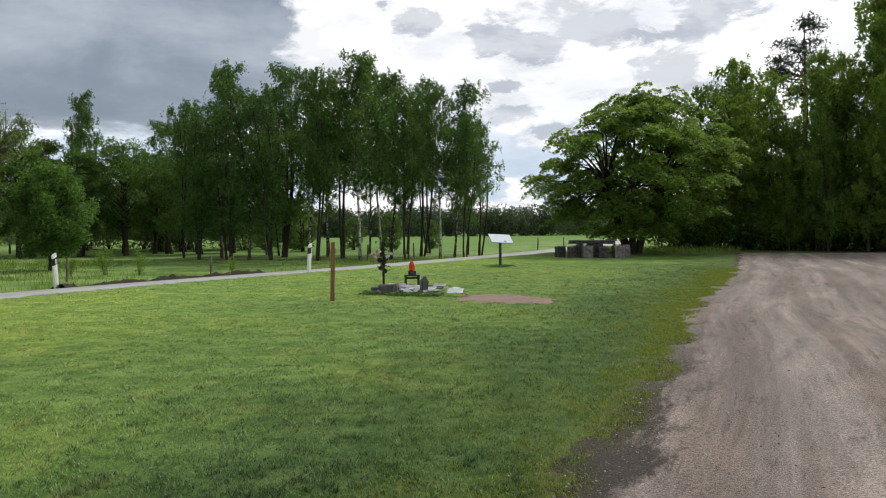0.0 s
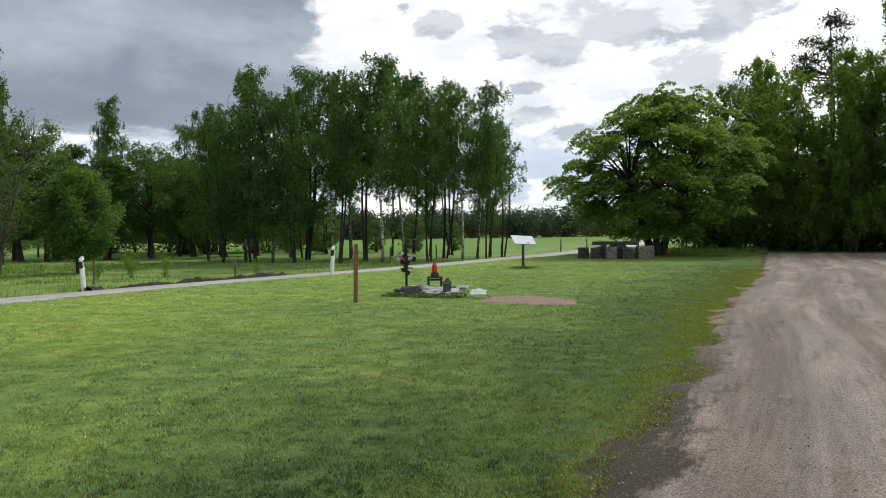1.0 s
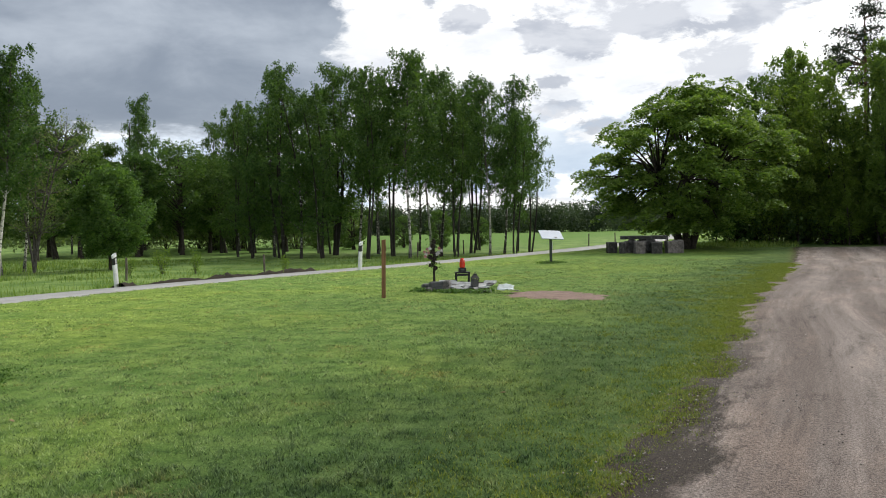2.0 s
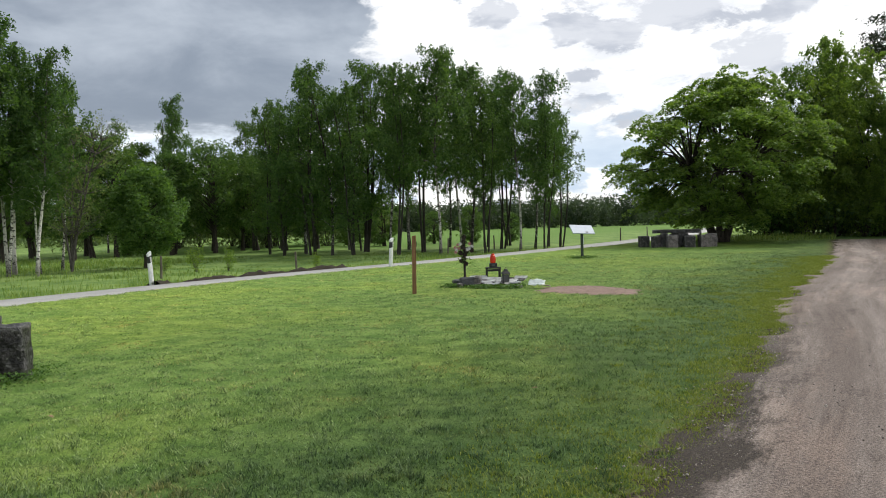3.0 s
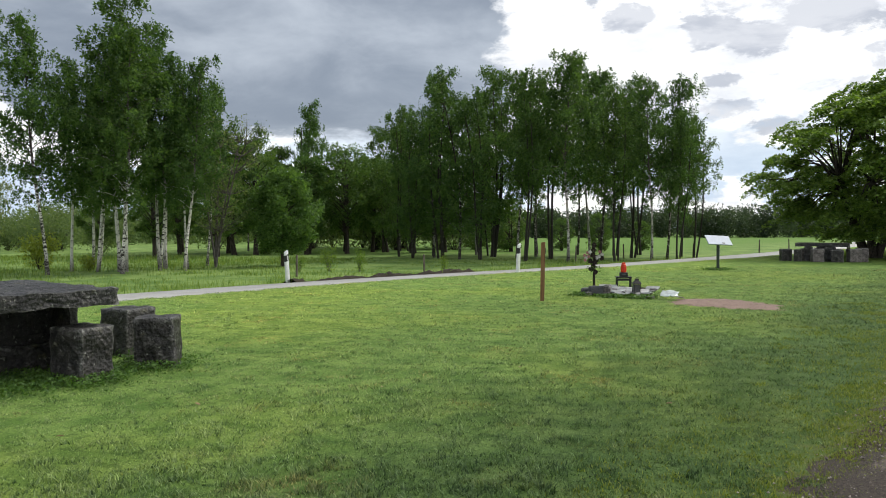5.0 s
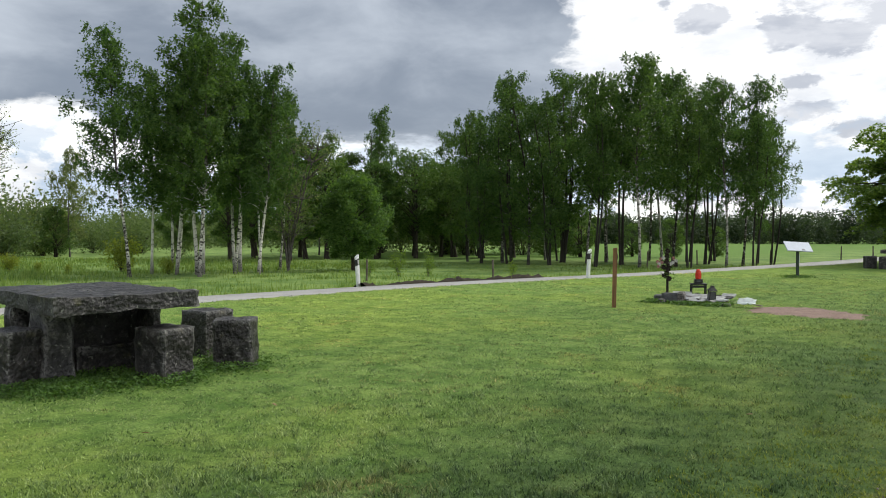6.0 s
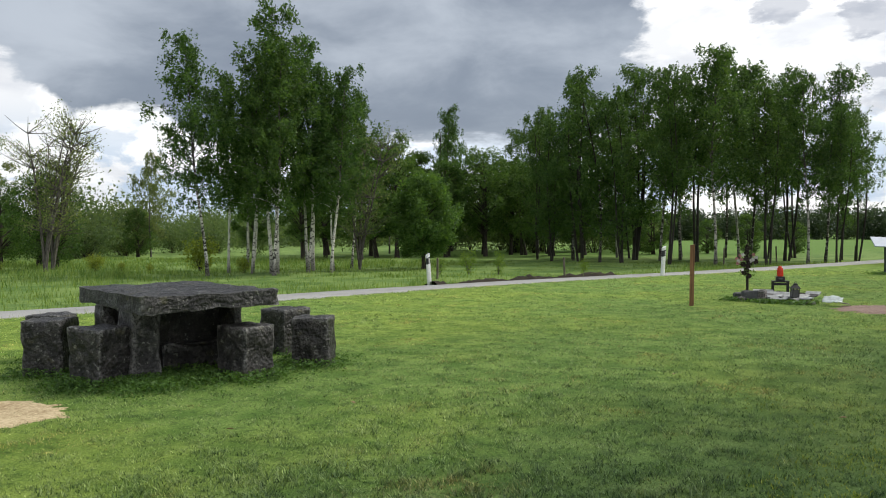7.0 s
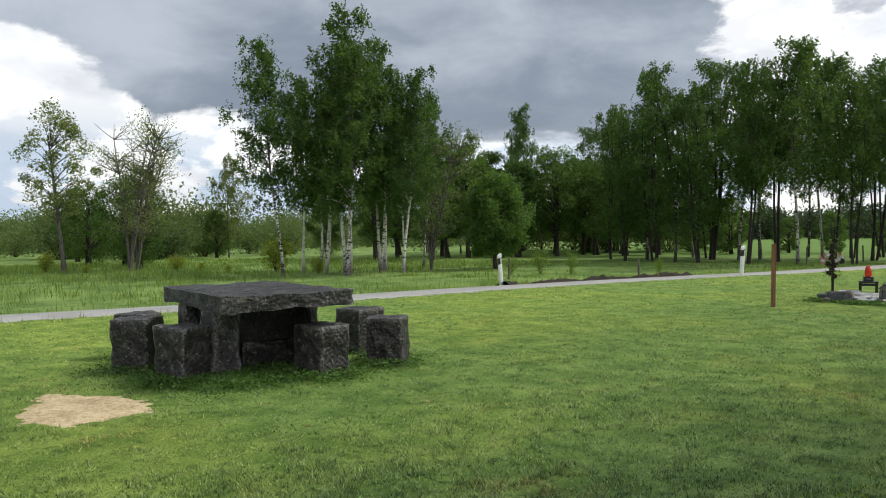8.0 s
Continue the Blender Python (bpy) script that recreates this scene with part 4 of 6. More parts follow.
def broad_tree():
    """The broad tree over the second stone table: fanned stems and flat leaf layers, reaching low."""
    rng = np.random.default_rng(31)
    root = empty("broad_tree", pose(10.0, 41.6, ground_at(10.0, 41.6)), "broad spreading tree with layered bright green foliage", "tree")
    levels, radii = (1.2, 2.2, 3.4, 4.8, 6.0, 7.0, 7.8, 8.5), (2.4, 3.8, 4.9, 5.2, 3.9, 2.5, 1.4, 0.4)
    forks, paths, pts = [], [], []
    for k in range(6):
        a = k * 1.05 + 0.3
        fork = np.array([math.cos(a) * 1.5, math.sin(a) * 1.5, 3.1 + 0.35 * (k % 3)])
        foot = np.array([math.cos(a) * 0.22, math.sin(a) * 0.22, -0.15])
        paths.append([(foot, 0.24), (foot * 0.6 + fork * 0.32, 0.17), (fork, 0.11)])
        forks.append(fork)
    for i in range(172):
        z = rng.uniform(1.2, 8.0)
        a = i * 2.399 + rng.uniform(-0.3, 0.3)
        lobe = 1 + 0.13 * math.sin(3 * a + 1.7 * z) + 0.08 * math.sin(7 * a - 2.3 * z)
        out = 0.95 * float(np.interp(z, levels, radii)) * lobe * (rng.uniform(0.82, 1.02) if i % 3 else rng.uniform(0.15, 0.75))
        z += 0.35 * math.sin(2 * a + 0.6)
        way = np.array([math.cos(a), math.sin(a), 0.0])
        c = way * out + np.array([0.22 * max(0.0, z - 4.5), 0, max(z, 1.3)])
        fork = min(forks, key=lambda f: np.linalg.norm(f - c))
        mid = fork + (c - fork) * 0.5 + np.array([0, 0, 0.25])
        paths.append([(fork, 0.07), (mid, 0.038), (c - np.array([0, 0, 0.15]), 0.012)])
        wide = rng.uniform(0.60, 1.20)
        for j in range(6):
            b = c + rng.normal(0, 1, 3) * np.array([0.50, 0.50, 0.26]) * wide
            m = int(112 * wide)
            r, t = wide * 0.52 * rng.uniform(0, 1, m) ** 0.5, rng.uniform(0, 6.283, m)
            q = np.column_stack([r * np.cos(t), r * np.sin(t), -1.05 * r * r / wide + rng.normal(0, 0.04, m)])
            q[:, 2] -= 0.35 * (q @ way)
            pts.append(b + q)
    verts, faces = tubes(paths, 6)
    raw("trunk", verts, faces, BARK, root, smooth=True)
    v, f = leaves(np.concatenate(pts), rng, 0.082, 0.4, 0.05, 0.6, 0.55, True)
    raw("crown", v, f, LEAF_BROAD, root)


broad_tree()


def build_shrubs():
    rng = np.random.default_rng(14)
    round_tree = broadleaf(41, 4.5, 1.75, 0.20, 22000, LEAF_ROUND, BARK, 0.055, 100, 0.95, "small round-crowned green tree by the meadow", "small_tree", "tree", fork=0.25)
    round_tree.matrix_basis = pose(-17.45, 36.0, ground_at(-17.45, 36.0), 0, 0, 70)
    thin = spare_tree(42, 6.6)
    plant([thin], [(-35.2, 28.6, 7.6), (-20.1, 34.2, 5.6), (-36.6, 30.2, 6.2)], rng, [6.6])
    wispy = birch(43, full=3.1, bare=0.16, count=19000, leaf=0.085, mat=LEAF_GREY, bark=GREY_BARK, droop=1.6, name="pale_tree", label="wispy pale birch standing alone in the marsh", group="")
    plant([wispy], [(-52.7, 53.5, 9.6)], rng, [12.0])
    slim = broadleaf(44, 9.0, 1.9, 0.36, 5200, LEAF_GREY, GREY_BARK, 0.06, 46, 0.8, "slim tree with open crown at the meadow's edge", "slim_tree", "tree", thick=0.6)
    plant([slim], [(-39.2, 27.6, 9.3)], rng, [9.2])
    dark = broadleaf(45, 6.0, 2.1, 0.10, 7000, LEAF_BIRCH, BARK, 0.06, 46, 0.8, "dark leafy shrub tree in the meadow", "shrub_tree", "tree", stems=3)
    plant([dark], [(-38.0, 31.5, 5.6), (-42.9, 34.5, 6.2), (-48.2, 35.8, 6.0), (-53.0, 52.5, 4.6), (-47.0, 27.0, 6.0), (-58.0, 42.0, 6.5)], rng, [6.0])
    low = bush(46, 1.5, 0.8, 1300, LEAF_YELLOW, "low yellowish green bush in the meadow", 0.045, 0.4)
    plant([low], [(-33.6, 30.3, 1.0), (-32.4, 30.9, 0.9), (-28.5, 32.4, 3.0), (-40.0, 27.0, 1.9), (-29.6, 30.0, 0.8), (-24.6, 31.0, 1.3), (-37.4, 27.6, 0.8)], rng, [1.5])
    green = bush(47, 2.4, 1.7, 2600, LEAF_FAR_HAZE, "rounded green bush far out in the marsh", 0.055, 0.5)
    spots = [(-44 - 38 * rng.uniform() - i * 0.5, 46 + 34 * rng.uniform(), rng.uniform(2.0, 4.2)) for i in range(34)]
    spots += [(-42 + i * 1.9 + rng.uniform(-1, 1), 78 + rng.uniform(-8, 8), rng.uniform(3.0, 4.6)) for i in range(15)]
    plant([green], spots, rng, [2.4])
    sapling = bush(48, 1.1, 0.45, 620, LEAF_LIGHT, "small pale green sapling on the far verge", 0.03, 0.25, GREY_BARK)
    plant([sapling], [(-13.6, 32.6, 1.2), (-12.3, 32.8, 1.0), (-14.6, 31.6, 0.8), (-9.0, 34.6, 0.7)], rng, [1.1])


build_shrubs()


def build_far_woods():
    """The line of woods on the horizon: one joined mass of crowns."""
    rng = np.random.default_rng(15)
    pts, near = [], []
    for i in range(900):
        az = radians(rng.uniform(-26, 74))
        far = az < radians(24)
        d = rng.uniform(225, 290) if far else rng.uniform(125, 205)
        tall = rng.uniform(6.0, 10.5) * d / 240 if far else rng.uniform(4.5, 9.0) * d / 170
        m = 300 if far else 380
        q = rng.normal(size=(m, 3))
        q /= np.linalg.norm(q, axis=1)[:, None]
        q *= (rng.uniform(0.2, 1, m) ** 0.5)[:, None]
        x, y = -math.sin(az) * d, math.cos(az) * d
        q = q * np.array([tall * 0.30, tall * 0.30, tall * 0.52]) + np.array([x, y, ground_at(x, y) + tall * 0.46])
        (pts if far else near).append(q)
    # both leaf colours carry the haze of distance
    for group_points, size, mat in ((pts, 0.36, LEAF_HORIZON_HAZE), (near, 0.20, LEAF_FAR_HAZE)):
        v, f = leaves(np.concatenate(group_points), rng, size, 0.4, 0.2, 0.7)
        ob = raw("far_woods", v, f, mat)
        tagged(ob, "dark green line of woods on the horizon", "woods", kind="stuff")


build_far_woods()

# ---- the stone tables ----


def stone_table(m, seed, label, front=()):
    root = empty("stone_table", m, label, "table", "stone picnic tables")
    slab = rough_block(1.96, 1.36, 0.155, seed, 0.019, 27, 0.016)
    for v in slab.verts:
        if v.co.z < 0.08:
            v.co.z -= 0.022 * max(0.0, v.co.x / 0.98 - 0.1) * max(0.0, -v.co.y / 0.68 + 0.25)
    bmesh.ops.translate(slab, verts=slab.verts[:], vec=(0, 0, 0.705))
    part("slab", slab, BASALT_TOP, root, "thick weathered basalt table slab")
    for k, (x, y, a, b, h) in enumerate(((0.27, -0.46, 0.42, 0.30, 0.69), (-0.50, -0.48, 0.32, 0.30, 0.69), (-0.04, 0.10, 0.20, 0.95, 0.69), (0.10, 0.16, 0.14, 0.70, 0.30), (0.12, 0.50, 0.62, 0.12, 0.69))):
        bm = rough_block(a, b, h, seed + 3 + k, 0.025, 6, 0.04)
        bmesh.ops.translate(bm, verts=bm.verts[:], vec=(x, y, 0))
        part("support_stone", bm, BASALT_TOP if k == 0 else BASALT, root)
    for k, (x, y, a, b, h) in enumerate(front):
        bm = rough_block(a, b, h, seed + 30 + k, 0.025, 6, 0.03)
        bmesh.ops.translate(bm, verts=bm.verts[:], vec=(x, y, 0))
        part("support_stone", bm, BASALT_RED, root, "mixed grey and reddish support stone")
    return root


def stone_stool(x, y, turn, size, tall, seed, mat, tilt=0.0):
    root = empty("stone_stool", pose(x, y, ground_at(x, y) - 0.02, 0, 0, turn), "rough dark basalt block used as a stool", "stool", "stools round the stone tables")
    part("block", rough_block(size[0], size[1], tall, seed, 0.015, 15, 0.016, tilt), mat, root)
    return root


def build_tables():
    turn = math.degrees(math.atan2(-0.85, 1.71))
    stone_table(pose(-6.02, 6.42, 0, 0, 0, turn), 1, "dark basalt slab table on stone supports in the lawn")
    for i, (x, y, rot, a, b, h) in enumerate(((-4.88, 7.28, 20, 0.40, 0.36, 0.54), (-5.12, 6.42, -12, 0.42, 0.38, 0.53), (-6.16, 5.58, -5, 0.45, 0.40, 0.56), (-7.10, 5.80, 25, 0.40, 0.42, 0.58), (-7.93, 6.5, 15, 0.40, 0.40, 0.54), (-5.75, 7.95, -15, 0.46, 0.40, 0.55))):
        stone_stool(x, y, rot, (a, b), h, 20 + i, BASALT, 0.02 * (i % 3 - 1))
    stone_table(pose(7.0, 37.0, ground_at(7.0, 37.0), 0, 0, -8) @ Matrix.Diagonal((1.05, 1.0, 0.9, 1.0)), 9, "weathered stone slab table on stone supports under the tree", ((-0.58, -0.38, 0.48, 0.28, 0.60), (-0.05, -0.42, 0.50, 0.28, 0.64), (0.50, -0.38, 0.50, 0.28, 0.58)))
    for i, (x, y, rot, a, b, h) in enumerate(((5.55, 36.9, 8, 0.42, 0.40, 0.52), (5.95, 36.4, -10, 0.30, 0.38, 0.52), (6.65, 36.1, 5, 0.44, 0.36, 0.55), (7.4, 36.05, -6, 0.46, 0.36, 0.52), (8.1, 36.35, 12, 0.48, 0.40, 0.56), (8.5, 36.8, -4, 0.44, 0.42, 0.60))):
        stone_stool(x, y, rot, (a, b), h, 40 + i, BASALT_RED if i in (2, 4, 5) else BASALT)


build_tables()

# ---- posts, sign and memorial ----
WHITE = plain("white_plastic", (0.74, 0.75, 0.74), 0.45, vary=0.08)
BLACK = plain("black_plastic", (0.022, 0.022, 0.024), 0.4)
BLACK_METAL = plain("black_metal", (0.022, 0.022, 0.023), 0.45, 0.3)
RED = plain("red_glass", (0.62, 0.035, 0.012), 0.25, vary=0.1, spec=0.5)
BOARD = plain("pale_board", (0.44, 0.49, 0.58), 0.5, vary=0.06, spec=0.3)
GREEN_POST = plain("dark_green_paint", (0.030, 0.045, 0.036), 0.5)
REFLECTOR = plain("reflector", (0.55, 0.55, 0.52), 0.15, spec=0.8)
PALE = plain("pale_marble", (0.36, 0.37, 0.365), 0.5, vary=0.25, scale=9.0)
FOIL = plain("clear_sheet", (0.62, 0.68, 0.66), 0.22, vary=0.15, scale=14.0, spec=0.6)
GRANITE = plain("grey_granite", (0.075, 0.077, 0.080), 0.45, vary=0.3, scale=60.0)
GLASS_DULL = plain("lantern_pane", (0.09, 0.095, 0.10), 0.12, spec=0.6)
FLOWER_PINK = plain("pink_petals", (0.42, 0.20, 0.19), 0.7, vary=0.3)
FLOWER_WHITE = plain("white_petals", (0.55, 0.53, 0.52), 0.7, vary=0.15)
FLOWER_DARK = plain("dried_flowers", (0.030, 0.020, 0.016), 0.8, vary=0.4)
STAKE = make_bark("weathered_stake", (0.07, 0.06, 0.045), (0.20, 0.175, 0.14))


def wooden_post():
    root = empty("wooden_post", pose(-2.03, 15.70, 0, 0, 1.0, 8), "square reddish brown stained wooden post standing in the lawn", "post")
    bm = box(bmesh.new(), 0, 0, 0.50, 0.082, 0.082, 1.30, 0.006)
    for v in bm.verts:
        if v.co.z > 1.1:
            v.co.z += 0.18 * v.co.x
    part("shaft", bm, WOOD, root)
    bm = box(bmesh.new(), 0.046, 0.0, 0.98, 0.012, 0.050, 0.11, 0.002)
    part("plate", bm, BLACK, root, "small dark plate on the side")


def delineator(x, y, z, lean, label):
    """A roadside marker: white moulded body, slanting black band, reflector."""
    root = empty("roadside_marker", pose(x, y, z, 0, lean, 62), label, "road marker", "roadside markers")
    def body(z0, z1, wide, mat, name, slant=0.0, top=0.0):
        bm = bmesh.new()
        rings = []
        for z, s in ((z0, slant), (z1, slant + top)):
            pts = ((-0.5, -0.5), (-0.2, -0.62), (0.2, -0.62), (0.5, -0.5), (0.46, 0.34), (0.16, 0.5), (-0.16, 0.5), (-0.46, 0.34))
            rings.append([bm.verts.new((px * wide, py * wide * 0.8, z + s * px)) for px, py in pts])
        for i in range(8):
            bm.faces.new((rings[0][i], rings[0][(i + 1) % 8], rings[1][(i + 1) % 8], rings[1][i]))
        bm.faces.new(rings[0][::-1])
        bm.faces.new(rings[1])
        return part(name, bm, mat, root)
    body(-0.15, 0.70, 0.120, WHITE, "shaft", 0.0, 0.05)
    band = body(0.70, 0.90, 0.123, BLACK, "band", 0.05)
    tagged(band, "black slanting band")
    body(0.90, 1.00, 0.120, WHITE, "cap", 0.05, 0.03)
    bm = box(bmesh.new(), 0, -0.080, 0.80, 0.05, 0.012, 0.15, 0.004)
    part("reflector", bm, REFLECTOR, band, "clear reflector strip")
    return root


def info_sign():
    root = empty("information_sign", pose(2.18, 28.4, ground_at(2.18, 28.4), 0, 0, 24), "pale tilted information board on a dark green post", "sign")
    bm = box(bmesh.new(), 0, 0, 0.45, 0.075, 0.075, 1.1, 0.008)
    part("post", bm, GREEN_POST, root)
    bm = bmesh.new()
    box(bm, 0, 0, 0, 0.86, 0.44, 0.03, 0.006)
    bmesh.ops.transform(bm, matrix=pose(0, -0.03, 1.00, 42, 3, 0), verts=bm.verts[:])
    board = part("board", bm, BOARD, root, "pale bluish white board")
    bm = bmesh.new()
    box(bm, 0, 0, 0, 0.84, 0.42, 0.018, 0.004)
    bmesh.ops.transform(bm, matrix=pose(0, -0.012, 0.985, 42, 3, 0), verts=bm.verts[:])
    part("back_plate", bm, GREEN_POST, root)
    bm = box(bmesh.new(), 0.06, 0.03, 0.62, 0.05, 0.02, 0.26, 0.003)
    part("small_plate", bm, WHITE, root, "small white plate on the post")
    bm = bmesh.new()
    box(bm, 0, 0, 0, 0.10, 0.05, 0.004, 0.001)
    bmesh.ops.transform(bm, matrix=pose(0.12, -0.16, 0.905, 42, 3, 0), verts=bm.verts[:])
    part("emblem", bm, GRANITE, board, "small dark emblem")


def stake(x, y, tall, lean):
    root = empty("fence_stake", pose(x, y, ground_at(x, y), lean, lean * 0.6, 20), "grey weathered wooden fence stake", "stake", "fence stakes in the meadow")
    bm = lathe(bmesh.new(), ((0.045, -0.2), (0.046, tall * 0.5), (0.040, tall - 0.03), (0.022, tall)), 8)
    for v in bm.verts:
        v.co.x += 0.012 * noise.noise(v.co * 5)
    part("shaft", bm, STAKE, root)


def petals(bm, rng, centre, size, count):
    """A flower head: bent petals round a small middle."""
    for i in range(count):
        a = 2 * math.pi * i / count + rng.uniform(-0.2, 0.2)
        up = rng.uniform(-0.5, 0.7)
        d = Vector((math.cos(a), rng.uniform(-0.6, 0.2), math.sin(a)))
        n2 = Vector((-math.sin(a), 0.1, math.cos(a)))
        c = Vector(centre)
        vs = [bm.verts.new(c), bm.verts.new(c + d * size * 0.6 + n2 * size * 0.35), bm.verts.new(c + d * size + Vector((0, -0.3 * size * up, 0))), bm.verts.new(c + d * size * 0.6 - n2 * size * 0.35)]
        bm.faces.new(vs)
    bmesh.ops.create_icosphere(bm, subdivisions=1, radius=size * 0.3, matrix=Matrix.Translation(Vector(centre) + Vector((0, -0.02, 0))))


def memorial_cross():
    rng = np.random.default_rng(51)
    root = empty("memorial_cross", pose(-1.19, 18.0, 0.0, 0, 0, -6), "weathered wooden memorial cross hung with faded flowers", "cross")
    bm = box(bmesh.new(), 0, 0, 0.50, 0.05, 0.045, 1.24, 0.008)
    part("upright", bm, BARK, root)
    bm = box(bmesh.new(), 0, -0.03, 0.80, 0.40, 0.04, 0.05, 0.008)
    part("crossbar", bm, BARK, root)
    for name, mat, spots, size in (("pink_flower", FLOWER_PINK, ((-0.13, 0.88), (-0.19, 0.82), (-0.10, 0.80), (-0.17, 0.72), (0.14, 0.90)), 0.042), ("white_flower", FLOWER_WHITE, ((-0.07, 0.90), (0.13, 0.80), (0.19, 0.84), (0.08, 0.77), (-0.15, 0.77)), 0.046), ("dried_flower", FLOWER_DARK, ((0.0, 0.83), (-0.06, 0.70), (0.03, 0.66), (0.0, 0.58), (-0.05, 0.52), (0.06, 0.73), (0.0, 0.95), (0.02, 1.05), (0.18, 0.76), (0.05, 0.46)), 0.065)):
        for x, z in spots:
            bm = bmesh.new()
            petals(bm, rng, (x, -0.09 + rng.uniform(-0.03, 0.03), z), size, 8)
            part(name, bm, mat, root)
    pts = np.column_stack([rng.normal(0, 0.07, 160), rng.normal(-0.06, 0.03, 160), rng.uniform(0.45, 1.12, 160)])
    v, f = leaves(pts, rng, 0.035, 0.3, 0.3, 0.45)
    tagged(raw("leaf_spray", v, f, LEAF_DARK, root), "withered green leaf spray", kind="stuff")


def lantern_stand():
    root = empty("lantern_stand", pose(-0.55, 17.95, 0.065, 0, 0, 9), "small black metal stand beside the memorial", "stand")
    part("tabletop", box(bmesh.new(), 0, 0, 0.285, 0.33, 0.24, 0.030, 0.005), BLACK_METAL, root)
    part("apron", box(bmesh.new(), 0, -0.105, 0.235, 0.30, 0.012, 0.05, 0.003), BLACK_METAL, root)
    for x in (-0.145, 0.145):
        for y in (-0.10, 0.10):
            part("leg", box(bmesh.new(), x, y, 0.125, 0.026, 0.026, 0.29, 0.003), BLACK_METAL, root)
    plinth = empty("lantern_plinth", pose(-0.55, 17.95, 0.366, 0, 0, 9), "dark square plinth under the red grave light", "plinth")
    stone = part("block", box(bmesh.new(), 0, 0, 0.045, 0.17, 0.15, 0.085, 0.008), BLACK, plinth)
    part("label_plate", box(bmesh.new(), 0, -0.078, 0.045, 0.07, 0.006, 0.035, 0.001), GLASS_DULL, stone)
    light = empty("grave_light", pose(-0.55, 17.95, 0.454), "red plastic grave light with a lid", "grave light")
    part("cup", lathe(bmesh.new(), ((0.050, 0.0), (0.062, 0.015), (0.062, 0.125), (0.050, 0.15)), 20), RED, light)
    part("lid", lathe(bmesh.new(), ((0.056, 0.15), (0.058, 0.165), (0.040, 0.185), (0.042, 0.205), (0.018, 0.215)), 20), RED, light, "red domed lid")


def black_lantern():
    root = empty("black_lantern", pose(-0.27, 17.3, 0.06, 0, 4, 20), "small black metal lantern standing on the memorial", "lantern")
    part("base", box(bmesh.new(), 0, 0, 0.012, 0.15, 0.15, 0.025, 0.004), BLACK_METAL, root)
    for x in (-0.06, 0.06):
        for y in (-0.06, 0.06):
            part("corner_bar", box(bmesh.new(), x, y, 0.105, 0.016, 0.016, 0.17, 0.002), BLACK_METAL, root)
    for x, y, a, b in ((0, -0.06, 0.105, 0.004), (0, 0.06, 0.105, 0.004), (-0.06, 0, 0.004, 0.105), (0.06, 0, 0.004, 0.105)):
        part("pane", box(bmesh.new(), x, y, 0.10, a, b, 0.15), GLASS_DULL, root, "dull glass pane")
    bm = bmesh.new()
    lathe(bm, ((0.125, 0.19), (0.120, 0.20), (0.045, 0.265), (0.045, 0.285), (0.015, 0.30)), 4)
    bmesh.ops.rotate(bm, verts=bm.verts[:], cent=(0, 0, 0), matrix=Matrix.Rotation(radians(45), 3, "Z"))
    part("roof", bm, BLACK_METAL, root, "pointed black roof")
    ring = []
    for i in range(9):
        a = math.pi * i / 8
        ring.append(((0.025 * math.cos(a), 0, 0.295 + 0.035 * math.sin(a)), 0.004))
    v, f = tubes([ring], 5)
    raw("ring", v, f, BLACK_METAL, root)


def flat_stone(name, x, y, z, turn, size, mat, label, category, seed, tilt=0.0, group=""):
    root = empty(name, pose(x, y, z, tilt, 0, turn), label, category, group)
    part("body", rough_block(*size, seed, min(size) * 0.10, 5, min(size) * 0.22), mat, root)
    return root


